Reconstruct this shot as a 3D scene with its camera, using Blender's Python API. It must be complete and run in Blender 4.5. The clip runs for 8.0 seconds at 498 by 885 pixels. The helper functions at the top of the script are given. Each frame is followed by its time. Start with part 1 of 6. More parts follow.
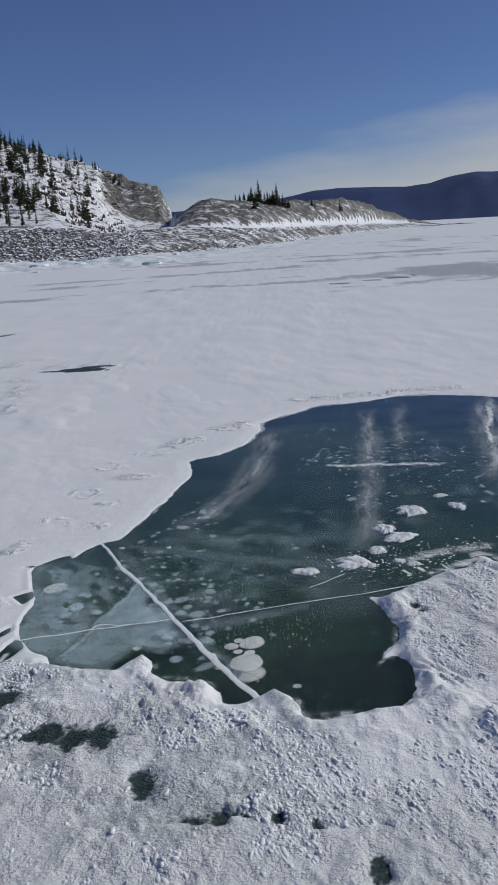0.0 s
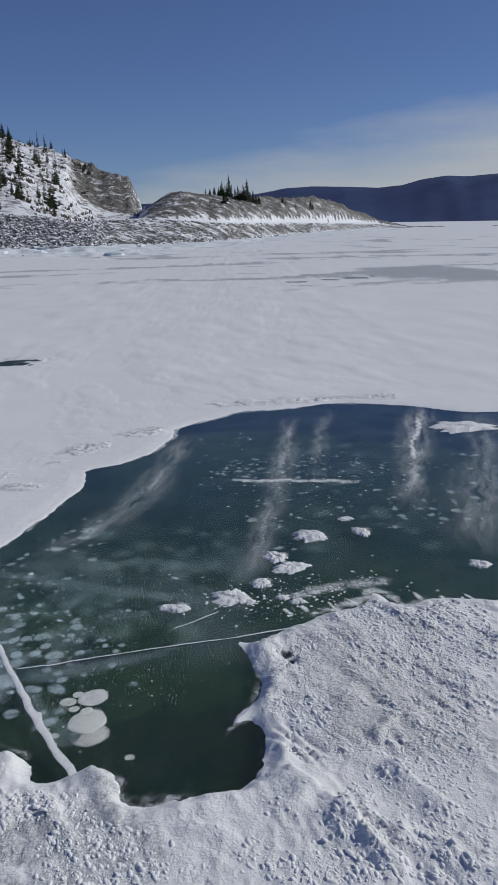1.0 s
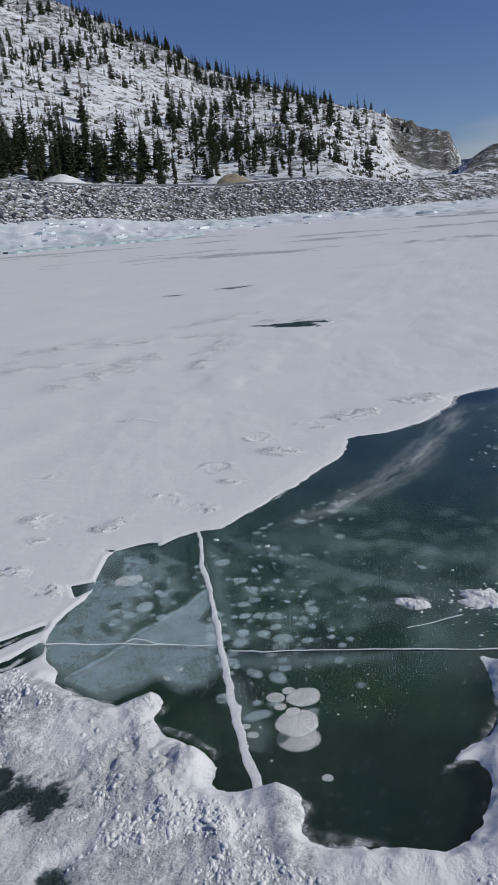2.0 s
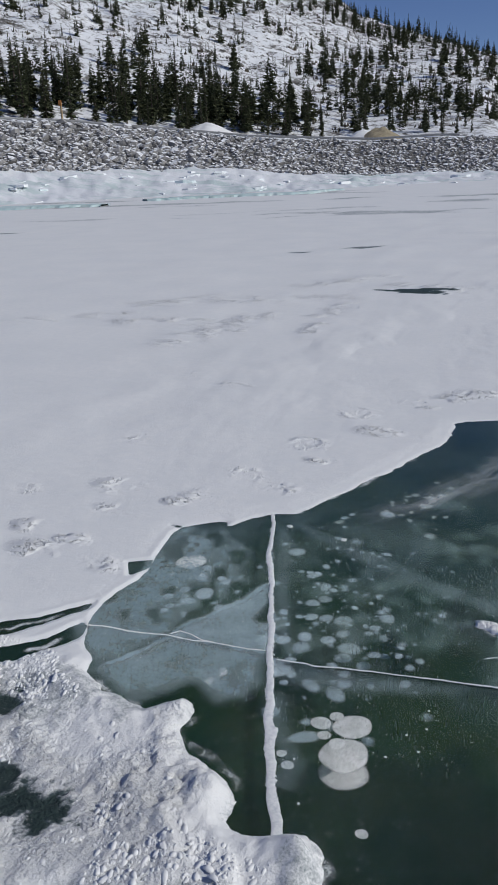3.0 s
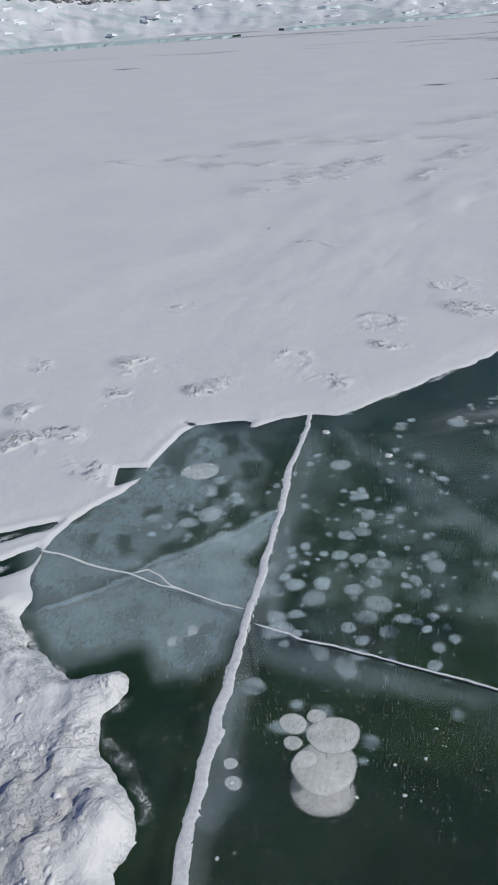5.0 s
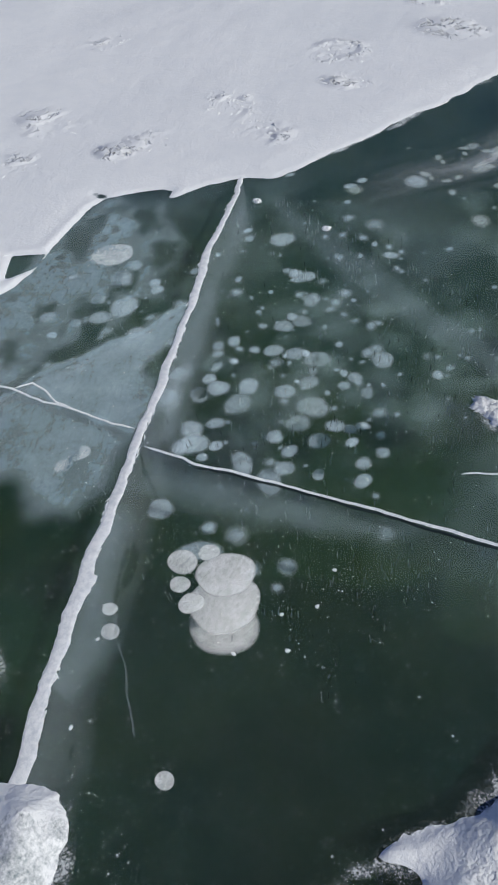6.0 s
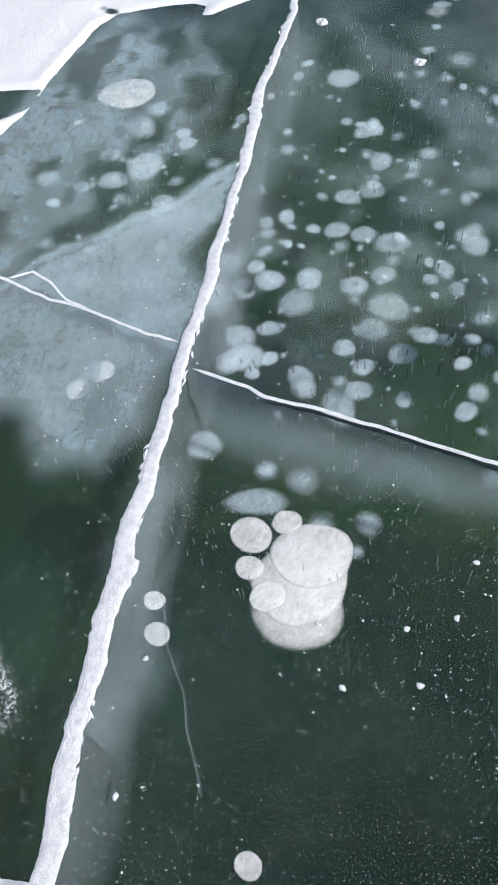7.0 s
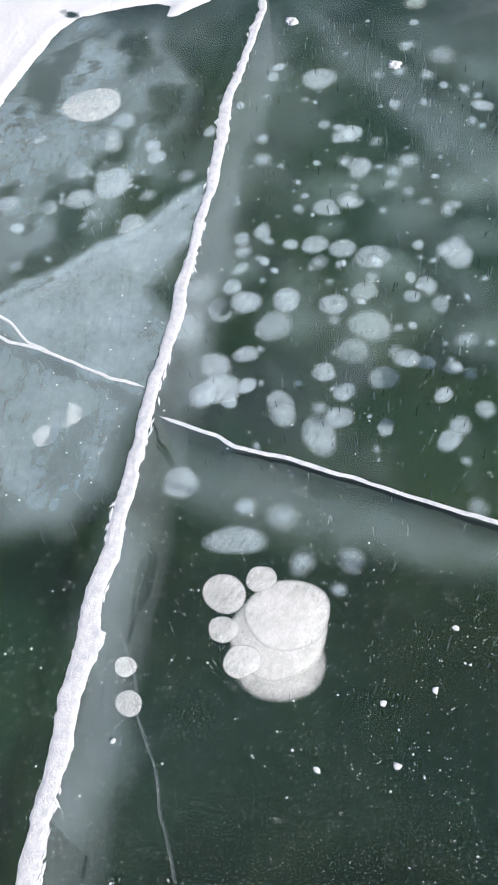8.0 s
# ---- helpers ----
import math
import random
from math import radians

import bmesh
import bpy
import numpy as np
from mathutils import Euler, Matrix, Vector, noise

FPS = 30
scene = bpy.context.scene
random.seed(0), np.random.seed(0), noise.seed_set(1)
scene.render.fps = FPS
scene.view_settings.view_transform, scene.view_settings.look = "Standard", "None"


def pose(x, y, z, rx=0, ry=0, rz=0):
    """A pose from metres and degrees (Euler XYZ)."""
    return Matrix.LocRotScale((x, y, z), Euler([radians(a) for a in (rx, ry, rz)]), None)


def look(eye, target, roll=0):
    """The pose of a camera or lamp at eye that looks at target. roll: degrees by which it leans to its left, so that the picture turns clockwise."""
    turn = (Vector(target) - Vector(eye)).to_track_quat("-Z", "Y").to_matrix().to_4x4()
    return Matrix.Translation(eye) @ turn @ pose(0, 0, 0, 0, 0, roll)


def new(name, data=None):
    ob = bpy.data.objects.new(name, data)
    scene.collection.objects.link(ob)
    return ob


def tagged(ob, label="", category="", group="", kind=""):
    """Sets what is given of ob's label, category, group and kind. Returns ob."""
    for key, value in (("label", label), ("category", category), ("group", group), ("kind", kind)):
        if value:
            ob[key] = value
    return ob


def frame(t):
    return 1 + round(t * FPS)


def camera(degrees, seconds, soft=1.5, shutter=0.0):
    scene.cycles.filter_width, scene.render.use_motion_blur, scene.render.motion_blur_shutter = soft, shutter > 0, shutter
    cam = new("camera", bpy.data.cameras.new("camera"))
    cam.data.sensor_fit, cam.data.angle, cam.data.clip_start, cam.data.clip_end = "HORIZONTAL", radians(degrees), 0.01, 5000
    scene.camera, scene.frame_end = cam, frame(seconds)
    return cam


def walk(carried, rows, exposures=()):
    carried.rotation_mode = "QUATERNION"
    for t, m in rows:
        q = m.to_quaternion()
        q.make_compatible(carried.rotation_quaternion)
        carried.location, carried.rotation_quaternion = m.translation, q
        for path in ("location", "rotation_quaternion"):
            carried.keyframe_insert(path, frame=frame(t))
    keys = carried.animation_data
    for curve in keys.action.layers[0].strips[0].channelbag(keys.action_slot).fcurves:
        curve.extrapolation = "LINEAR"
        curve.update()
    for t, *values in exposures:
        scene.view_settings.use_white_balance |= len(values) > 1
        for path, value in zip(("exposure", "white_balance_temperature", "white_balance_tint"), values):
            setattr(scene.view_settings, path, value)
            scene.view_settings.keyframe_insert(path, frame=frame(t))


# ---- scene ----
cam = camera(34.1, 8.0)
PATH = [
    (0, (0.338, 0.065, 1.694), (0.274, 1.998, 1.187), -3.1),
    (0.5, (0.584, 0.36, 1.659), (0.565, 2.285, 1.118), -0.7),
    (1, (0.775, 0.564, 1.658), (0.793, 2.495, 1.138), -0.9),
    (1.5, (0.902, 0.836, 1.596), (0.669, 2.748, 1.058), -2.4),
    (2, (0.973, 1.036, 1.554), (0.26, 2.814, 0.981), -4.5),
    (2.2, (1.006, 1.128, 1.566), (0.188, 2.846, 0.948), -3.7),
    (3.3, (1.0, 1.545, 1.518), (-0.01, 3.141, 0.861), -2.3),
    (3.5, (1.016, 1.633, 1.513), (-0.018, 3.21, 0.847), -2.0),
    (4, (1.051, 1.852, 1.511), (-0.047, 3.368, 0.807), -1.8),
    (4.2, (1.04, 1.909, 1.484), (-0.113, 3.36, 0.731), -2.6),
    (5.3, (0.929, 2.419, 1.319), (-0.227, 3.621, 0.215), -6.7),
    (5.5, (0.948, 2.522, 1.283), (-0.163, 3.638, 0.051), -8.1),
    (6, (0.931, 2.696, 1.238), (-0.074, 3.663, -0.196), -9.1),
    (6.5, (0.75, 2.748, 1.129), (-0.165, 3.556, -0.456), -9.7),
    (7, (0.53, 2.875, 0.978), (-0.293, 3.657, -0.669), -8.4),
    (7.5, (0.48, 2.924, 0.949), (-0.261, 3.691, -0.744), -7.8),
    (8, (0.483, 3.012, 1.0), (-0.301, 3.73, -0.694), -11.1),
]
walk(cam, [(t, look(eye, target, roll)) for t, eye, target, roll in PATH], exposures=[(0, -0.25, 6350, 8), (2.2, -0.23, 6350, 8), (3.4, -0.18, 6400, 8), (4.2, -0.18, 6400, 8), (5.5, -0.2, 6400, 8), (6.0, 0.04, 6400, 7), (6.5, 0.54, 6450, 6), (7.0, 0.70, 6550, 8), (7.5, 0.84, 6650, 9), (8.0, 0.80, 6750, 10)])

# world: clear winter sky with thin high cloud low in the east
SUN_EL, SUN_AZ = 36.0, 78.0
world = bpy.data.worlds.new("winter_sky")
scene.world = world
world.use_nodes = True
wt = world.node_tree
wt.nodes.clear()
w_out = wt.nodes.new("ShaderNodeOutputWorld")
w_bg = wt.nodes.new("ShaderNodeBackground")
w_sky = wt.nodes.new("ShaderNodeTexSky")
w_sky.sky_type = "NISHITA"
w_sky.sun_disc = False
w_sky.sun_elevation, w_sky.sun_rotation = radians(SUN_EL), radians(SUN_AZ)
w_sky.altitude, w_sky.air_density, w_sky.dust_density, w_sky.ozone_density = 2200, 1.0, 0.0, 3.5
w_co = wt.nodes.new("ShaderNodeTexCoord")
w_map = wt.nodes.new("ShaderNodeMapping")
w_map.inputs["Scale"].default_value = (1.3, 1.3, 7.0)
w_map.inputs["Rotation"].default_value = (0.06, 0.05, 0.3)
w_noise = wt.nodes.new("ShaderNodeTexNoise")
w_noise.inputs["Scale"].default_value = 1.7
w_noise.inputs["Detail"].default_value = 7
w_noise.inputs["Roughness"].default_value = 0.55
w_sep = wt.nodes.new("ShaderNodeSeparateXYZ")
wt.links.new(w_co.outputs["Generated"], w_sep.inputs[0])
wt.links.new(w_co.outputs["Generated"], w_map.inputs["Vector"])
wt.links.new(w_map.outputs["Vector"], w_noise.inputs["Vector"])


def sky_math(op, a, b, c=0.0):
    node = wt.nodes.new("ShaderNodeMath")
    node.operation = op
    for socket, value in zip(node.inputs, (a, b, c)):
        if isinstance(value, bpy.types.NodeSocket):
            wt.links.new(value, socket)
        else:
            socket.default_value = value
    return node.outputs[0]


# the bank of cloud stands higher towards the east
w_top = sky_math("MULTIPLY_ADD", w_sep.outputs["X"], 0.20, 0.072)
w_top = sky_math("MULTIPLY_ADD", w_noise.outputs["Fac"], 0.16, sky_math("SUBTRACT", w_top, 0.08))
w_ramp = wt.nodes.new("ShaderNodeValToRGB")
w_ramp.color_ramp.elements[0].position, w_ramp.color_ramp.elements[1].position = 0.0, 0.065
wt.links.new(sky_math("SUBTRACT", w_top, w_sep.outputs["Z"]), w_ramp.inputs["Fac"])
w_mix = wt.nodes.new("ShaderNodeMixRGB")
w_mix.inputs[2].default_value = (8.2, 8.5, 9.0, 1)
wt.links.new(sky_math("MULTIPLY", w_ramp.outputs["Color"], 0.9), w_mix.inputs["Fac"])
w_tint = wt.nodes.new("ShaderNodeMixRGB")
w_tint.blend_type = "MULTIPLY"
w_tint.inputs[0].default_value = 1.0
w_hue = wt.nodes.new("ShaderNodeValToRGB")
for e, (p, v) in zip(w_hue.color_ramp.elements, ((0.0, (0.84, 0.91, 1.20, 1)), (0.30, (0.99, 0.96, 1.24, 1)))):
    e.position, e.color = p, v
wt.links.new(w_sep.outputs["Z"], w_hue.inputs["Fac"])
wt.links.new(w_hue.outputs["Color"], w_tint.inputs[2])
wt.links.new(w_sky.outputs["Color"], w_tint.inputs[1])
wt.links.new(w_tint.outputs["Color"], w_mix.inputs[1])
wt.links.new(w_mix.outputs["Color"], w_bg.inputs["Color"])
w_bg.inputs["Strength"].default_value = 0.059
wt.links.new(w_bg.outputs["Background"], w_out.inputs["Surface"])

sun_data = bpy.data.lights.new("sun", "SUN")
sun_data.energy, sun_data.angle, sun_data.color = 3.0, radians(1.2), (1.0, 0.965, 0.89)
sun = new("sun", sun_data)
_az, _el = radians(SUN_AZ), radians(SUN_EL)
SUN_DIR = Vector((math.sin(_az) * math.cos(_el), math.cos(_az) * math.cos(_el), math.sin(_el)))
sun.matrix_world = look(SUN_DIR * 50, (0, 0, 0))


# ---------------- materials ----------------
class Nodes:
    """Short hand for building a node tree."""

    def __init__(self, name):
        self.mat = bpy.data.materials.new(name)
        self.mat.use_nodes = True
        self.tree = self.mat.node_tree
        self.tree.nodes.clear()
        self.end = self.add("ShaderNodeOutputMaterial")
        self.place = self.add("ShaderNodeNewGeometry").outputs["Position"]

    def add(self, kind, **values):
        node = self.tree.nodes.new(kind)
        for key, value in values.items():
            self.put(node, key, value)
        return node

    def put(self, node, key, value):
        socket = node.inputs[int(key[1:])] if key[0] == "i" and key[1:].isdigit() else node.inputs[key.replace("_", " ")]
        if isinstance(value, bpy.types.NodeSocket):
            self.tree.links.new(value, socket)
        else:
            socket.default_value = value

    def noise(self, scale, detail=4, rough=0.55, stretch=None, at=None, distort=0.0):
        at = at or self.place
        if stretch:
            m = self.add("ShaderNodeMapping", Vector=at, Scale=stretch)
            at = m.outputs["Vector"]
        n = self.add("ShaderNodeTexNoise", Vector=at, Scale=scale, Detail=detail, Roughness=rough, Distortion=distort)
        return n.outputs["Fac"]

    def ramp(self, value, *stops):
        r = self.add("ShaderNodeValToRGB", Fac=value)
        while len(r.color_ramp.elements) < len(stops):
            r.color_ramp.elements.new(0.5)
        for e, (p, c) in zip(r.color_ramp.elements, stops):
            e.position = p
            e.color = (c, c, c, 1) if isinstance(c, (int, float)) else (*c, 1)
        return r.outputs["Color"]

    def math(self, op, a, b=0.0, clamp=False):
        n = self.add("ShaderNodeMath", i0=a, i1=b)
        n.operation, n.use_clamp = op, clamp
        return n.outputs[0]

    def mixc(self, f, a, b, blend="MIX"):
        n = self.add("ShaderNodeMixRGB", i0=f, i1=a, i2=b)
        n.blend_type = blend
        return n.outputs[0]

    def attr(self, name):
        n = self.add("ShaderNodeAttribute")
        n.attribute_name = name
        return n.outputs["Fac"]

    def bump(self, height, strength=0.5, distance=0.01, normal=None):
        b = self.add("ShaderNodeBump", Height=height, Strength=strength, Distance=distance)
        if normal:
            self.put(b, "Normal", normal)
        return b.outputs["Normal"]

    def shade(self, color, rough=0.7, normal=None, metal=0.0, spec=0.4):
        p = self.add("ShaderNodeBsdfPrincipled", Base_Color=color, Roughness=rough, Metallic=metal)
        p.inputs["Specular IOR Level"].default_value = spec
        if normal:
            self.put(p, "Normal", normal)
        return p.outputs[0]

    def blend(self, f, a, b):
        return self.add("ShaderNodeMixShader", i0=f, i1=a, i2=b).outputs[0]

    def clear(self, color=(1, 1, 1, 1)):
        return self.add("ShaderNodeBsdfTransparent", Color=color).outputs[0]

    def matte(self, color, normal=None):
        d = self.add("ShaderNodeBsdfDiffuse", Color=color)
        if normal:
            self.put(d, "Normal", normal)
        return d.outputs[0]

    def done(self, surface):
        self.put(self.end, "Surface", surface)
        return self.mat

    def rand(self):
        return self.add("ShaderNodeObjectInfo").outputs["Random"]


def snow_material():
    n = Nodes("wind_packed_snow")
    grain, fine = n.noise(420, 3), n.noise(95, 5, 0.65)
    broad = n.noise(1.3, 5)
    crust = n.noise(16, 6, 0.6)
    color = n.mixc(n.ramp(broad, (0.3, 0.0), (0.7, 1.0)), (0.825, 0.83, 0.83, 1), (0.885, 0.88, 0.87, 1))
    color = n.mixc(n.math("MULTIPLY", n.ramp(crust, (0.35, 1.0), (0.6, 0.0)), 0.30), color, (0.765, 0.78, 0.795, 1))
    # where the cover is thin the dark ice shows through between the grains
    thin = n.attr("thin")
    gaps = n.math("ADD", thin, n.math("MULTIPLY", n.math("SUBTRACT", n.math("ADD", n.math("MULTIPLY", n.noise(22, 4, 0.6), 0.4), n.math("MULTIPLY", n.noise(120, 5, 0.75), 0.6)), 0.5), 1.5))
    show = n.math("MULTIPLY", n.ramp(gaps, (0.35, 0.0), (0.75, 1.0)), n.ramp(thin, (0.05, 0.0), (0.35, 1.0)), True)
    color = n.mixc(show, color, n.mixc(n.ramp(thin, (0.58, 0.0), (0.86, 1.0)), (0.125, 0.165, 0.18, 1), (0.035, 0.058, 0.055, 1)))
    warp = n.add("ShaderNodeVectorMath", i0=n.place, i1=n.add("ShaderNodeVectorMath", i0=n.add("ShaderNodeTexNoise", Vector=n.place, Scale=70.0, Detail=3.0).outputs["Color"], i1=(0.02, 0.02, 0.02)).outputs[0])
    warp.inputs[1].links[0].from_node.operation = "MULTIPLY"
    cells = [n.add("ShaderNodeTexVoronoi", Vector=warp.outputs[0], Scale=s).outputs["Distance"] for s in (34.0, 78.0)]
    lumps = [n.ramp(c, (0.0, 1.0), (0.35, 0.8), (0.75, 0.0)) for c in cells]
    where = n.ramp(n.noise(7, 4), (0.42, 0.0), (0.60, 1.0))
    clod = n.math("ADD", n.math("MULTIPLY", n.math("MULTIPLY", lumps[0], where), 0.55), n.math("ADD", n.math("MULTIPLY", n.math("MULTIPLY", lumps[1], n.math("ADD", where, 0.25)), 0.38), n.math("MULTIPLY", n.noise(52, 6, 0.70), 1.1)))
    rough = n.attr("rough")
    nb = n.bump(n.math("MULTIPLY", clod, rough), 1.0, 0.012)
    print_marks = n.noise(34, 3, 0.7, (1, 0.8, 1))
    nb = n.bump(n.math("MULTIPLY", n.ramp(print_marks, (0.54, 1.0), (0.64, 0.0)), n.attr("marks")), 1.0, 0.018, nb)
    nb = n.bump(crust, 0.25, 0.010, nb)
    nb = n.bump(n.math("MULTIPLY", fine, n.math("ADD", rough, 0.2)), 0.75, 0.006, nb)
    nb = n.bump(grain, 0.35, 0.0015, nb)
    return n.done(n.shade(color, 0.62, nb, spec=0.25))


def ice_material():
    n = Nodes("clear_lake_ice")
    wave = n.noise(2.2, 3)
    scratch = n.noise(34, 5, 0.6, (1, 3.5, 1))
    nb = n.bump(wave, 0.05, 0.02)
    nb = n.bump(scratch, 0.05, 0.002, nb)
    gloss = n.add("ShaderNodeBsdfGlossy", Color=(0.92, 0.96, 1, 1), Roughness=0.07, Normal=nb).outputs[0]
    f = n.add("ShaderNodeFresnel", IOR=1.31, Normal=nb).outputs[0]
    specks = n.ramp(n.noise(380, 4, 0.8), (0.54, 0.0), (0.66, 1.0))
    zones = n.ramp(n.noise(2.6, 5, 0.65), (0.36, 0.4), (0.62, 1.0))
    # scatter from inside the ice put into a green surface film, with frost specks
    tone = n.mixc(n.ramp(n.noise(1.7, 4), (0.35, 0.0), (0.65, 1.0)), (0.20, 0.40, 0.38, 1), (0.24, 0.40, 0.22, 1))
    dust = n.matte(n.mixc(specks, tone, (0.58, 0.72, 0.65, 1)))
    film = n.math("ADD", n.math("MULTIPLY", n.ramp(n.noise(0.9, 5, 0.6), (0.35, 0.45), (0.75, 1.0)), 0.019), n.math("MULTIPLY", n.ramp(n.noise(4.2, 8, 0.72), (0.40, 0.0), (0.72, 1.0)), 0.042))
    north = n.ramp(n.math("MULTIPLY", n.math("SUBTRACT", n.add("ShaderNodeSeparateXYZ", Vector=n.place).outputs["Y"], 2.0), 0.25), (0.26, 0.35), (0.42, 1.0))
    film = n.math("MULTIPLY", film, north)
    amount = n.math("ADD", n.math("MULTIPLY", n.math("MULTIPLY", specks, zones), 0.29), film)
    away = n.add("ShaderNodeVectorMath", i0=n.place, i1=(0.42, 3.0, 0.0))
    away.operation = "DISTANCE"
    frost = n.ramp(n.math("ADD", away.outputs["Value"], n.math("MULTIPLY", n.noise(5, 4), 0.3)), (0.30, 1.0), (0.85, 0.0))
    amount = n.math("ADD", amount, n.math("MULTIPLY", frost, n.math("ADD", n.math("MULTIPLY", specks, 0.27), 0.010)))
    points = n.add("ShaderNodeTexVoronoi", Vector=n.place, Scale=240.0, Randomness=1.0)
    lucky = n.ramp(n.add("ShaderNodeSeparateColor", Color=points.outputs["Color"]).outputs[0], (0.72, 0.0), (0.95, 1.0))
    points = n.math("MULTIPLY", n.ramp(points.outputs["Distance"], (0.10, 1.0), (0.20, 0.0)), n.math("MULTIPLY", lucky, zones))
    bent = n.add("ShaderNodeBsdfRefraction", Color=(0.97, 0.975, 0.98, 1), Roughness=0.0, IOR=1.31, Normal=nb).outputs[0]
    return n.done(n.blend(f, n.blend(n.math("MULTIPLY", points, 0.34), n.blend(amount, bent, dust), n.matte((0.70, 0.78, 0.76, 1))), gloss))


def depth_material(name, tint, cloud, low, high, scale, glow):
    """Scattering inside the ice: grey cloud in the northern part, a faint green that gives way far north to a blue
    painted for reflected sky.
    """
    n = Nodes(name)
    c = n.math("ADD", n.math("MULTIPLY", n.noise(scale, 7, 0.66), 0.75), n.math("MULTIPLY", n.noise(46, 5, 0.7), 0.25))
    c = n.ramp(c, (low, 0.0), (high, 1.0))
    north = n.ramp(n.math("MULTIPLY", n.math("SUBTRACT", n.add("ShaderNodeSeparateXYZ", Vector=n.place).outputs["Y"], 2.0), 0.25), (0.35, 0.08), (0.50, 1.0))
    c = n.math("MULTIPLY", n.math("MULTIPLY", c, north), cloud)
    patches = n.noise(1.6, 6, 0.65)
    green = n.mixc(n.ramp(n.noise(2.9, 5, 0.65), (0.38, 0.0), (0.62, 1.0)), (0.055, 0.23, 0.165, 1), (0.14, 0.27, 0.12, 1))
    # farther north the green turns blue: sky reflection put into the colour
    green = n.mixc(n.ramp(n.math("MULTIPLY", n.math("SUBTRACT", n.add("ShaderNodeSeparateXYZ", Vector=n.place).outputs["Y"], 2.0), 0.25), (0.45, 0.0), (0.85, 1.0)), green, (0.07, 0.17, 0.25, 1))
    body = n.blend(n.math("MULTIPLY", n.ramp(patches, (0.30, 0.35), (0.70, 1.0)), glow), n.clear(tint), n.matte(green))
    return n.done(n.blend(c, body, n.matte((0.33, 0.46, 0.48, 1))))


def bottom_material():
    n = Nodes("dark_green_lake_water")
    a = n.noise(0.9, 4, 0.5)
    b = n.noise(3.3, 5, 0.6)
    c = n.mixc(n.ramp(a, (0.38, 0.0), (0.64, 1.0)), (0.004, 0.016, 0.008, 1), (0.011, 0.026, 0.007, 1))
    c = n.mixc(n.math("MULTIPLY", n.ramp(b, (0.45, 0.0), (0.7, 1.0)), 0.7), c, (0.024, 0.032, 0.010, 1))
    return n.done(n.matte(c))


def milky_material():
    n = Nodes("milky_white_ice")
    patch = n.math("ADD", n.math("MULTIPLY", n.noise(9, 7, 0.68), 0.7), n.math("MULTIPLY", n.noise(70, 5, 0.7), 0.3))
    lane = n.add("ShaderNodeCombineXYZ", X=n.math("MULTIPLY", n.attr("side"), 120.0), Y=n.math("MULTIPLY", n.attr("run"), 18.0)).outputs[0]
    streak = n.ramp(n.noise(1.0, 5, 0.65, at=lane), (0.34, 0.84), (0.50, 1.0))
    f = n.math("MULTIPLY", n.attr("soft"), n.ramp(patch, (0.30, 0.42), (0.64, 1.0)), True)
    return n.done(n.blend(n.math("MULTIPLY", f, streak), n.clear(), n.matte((0.42, 0.53, 0.62, 1))))


def fracture_material():
    n = Nodes("fracture_in_ice")
    f = n.math("MULTIPLY", n.attr("soft"), n.ramp(n.noise(30, 6, 0.7), (0.3, 0.65), (0.65, 1.0)), True)
    return n.done(n.blend(f, n.clear(), n.matte((0.38, 0.44, 0.54, 1))))


def crack_material():
    n = Nodes("white_crushed_ice")
    g = n.math("ADD", n.noise(140, 6, 0.7), n.math("MULTIPLY", n.noise(420, 4, 0.7), 0.5))
    c = n.mixc(n.ramp(n.noise(75, 6, 0.7), (0.36, 0.0), (0.58, 1.0)), (0.70, 0.715, 0.73, 1), (0.91, 0.91, 0.90, 1))
    c = n.mixc(n.ramp(n.noise(26, 5, 0.7), (0.54, 0.0), (0.66, 0.5)), c, (0.55, 0.59, 0.62, 1))
    return n.done(n.shade(c, 0.5, n.bump(g, 0.7, 0.003), spec=0.4))


def bubble_material(name, color, strength):
    n = Nodes(name)
    shift = n.add("ShaderNodeVectorMath", i0=n.place, i1=n.rand())
    grain = n.noise(150, 5, 0.7, (1, 0.45, 1), shift.outputs[0])
    speck = n.ramp(grain, (0.30, 0.62), (0.60, 1.0))
    veil = n.ramp(n.noise(34, 6, 0.65, at=shift.outputs[0]), (0.3, 0.0), (0.72, 1.0))
    body = n.math("MULTIPLY", n.math("MULTIPLY", n.attr("soft"), speck), n.ramp(veil, (0.0, 0.82), (1.0, 1.0)))
    each = n.math("ADD", n.math("MULTIPLY", n.rand(), 0.30), strength - 0.15)
    f = n.math("MULTIPLY", body, each, True)
    c = n.mixc(n.attr("rim"), n.mixc(veil, (*color, 1), tuple(min(1, v * 1.15) for v in color) + (1,)), tuple(v * 0.72 for v in color) + (1,))
    return n.done(n.blend(f, n.clear(), n.matte(c)))


def veil_material(name, across, run, low, high, amount):
    n = Nodes(name)
    lane = n.add("ShaderNodeCombineXYZ", X=n.math("MULTIPLY", n.attr("side"), across), Y=n.math("MULTIPLY", n.attr("run"), run)).outputs[0]
    f = n.ramp(n.math("ADD", n.math("MULTIPLY", n.noise(1.0, 4, 0.6, at=lane), 0.75), n.math("MULTIPLY", n.noise(60, 4, 0.7), 0.25)), (low, 0.0), (high, 1.0))
    f = n.math("MULTIPLY", n.math("MULTIPLY", f, n.attr("soft")), amount, True)
    return n.done(n.blend(f, n.clear(), n.matte((0.86, 0.88, 0.9, 1))))


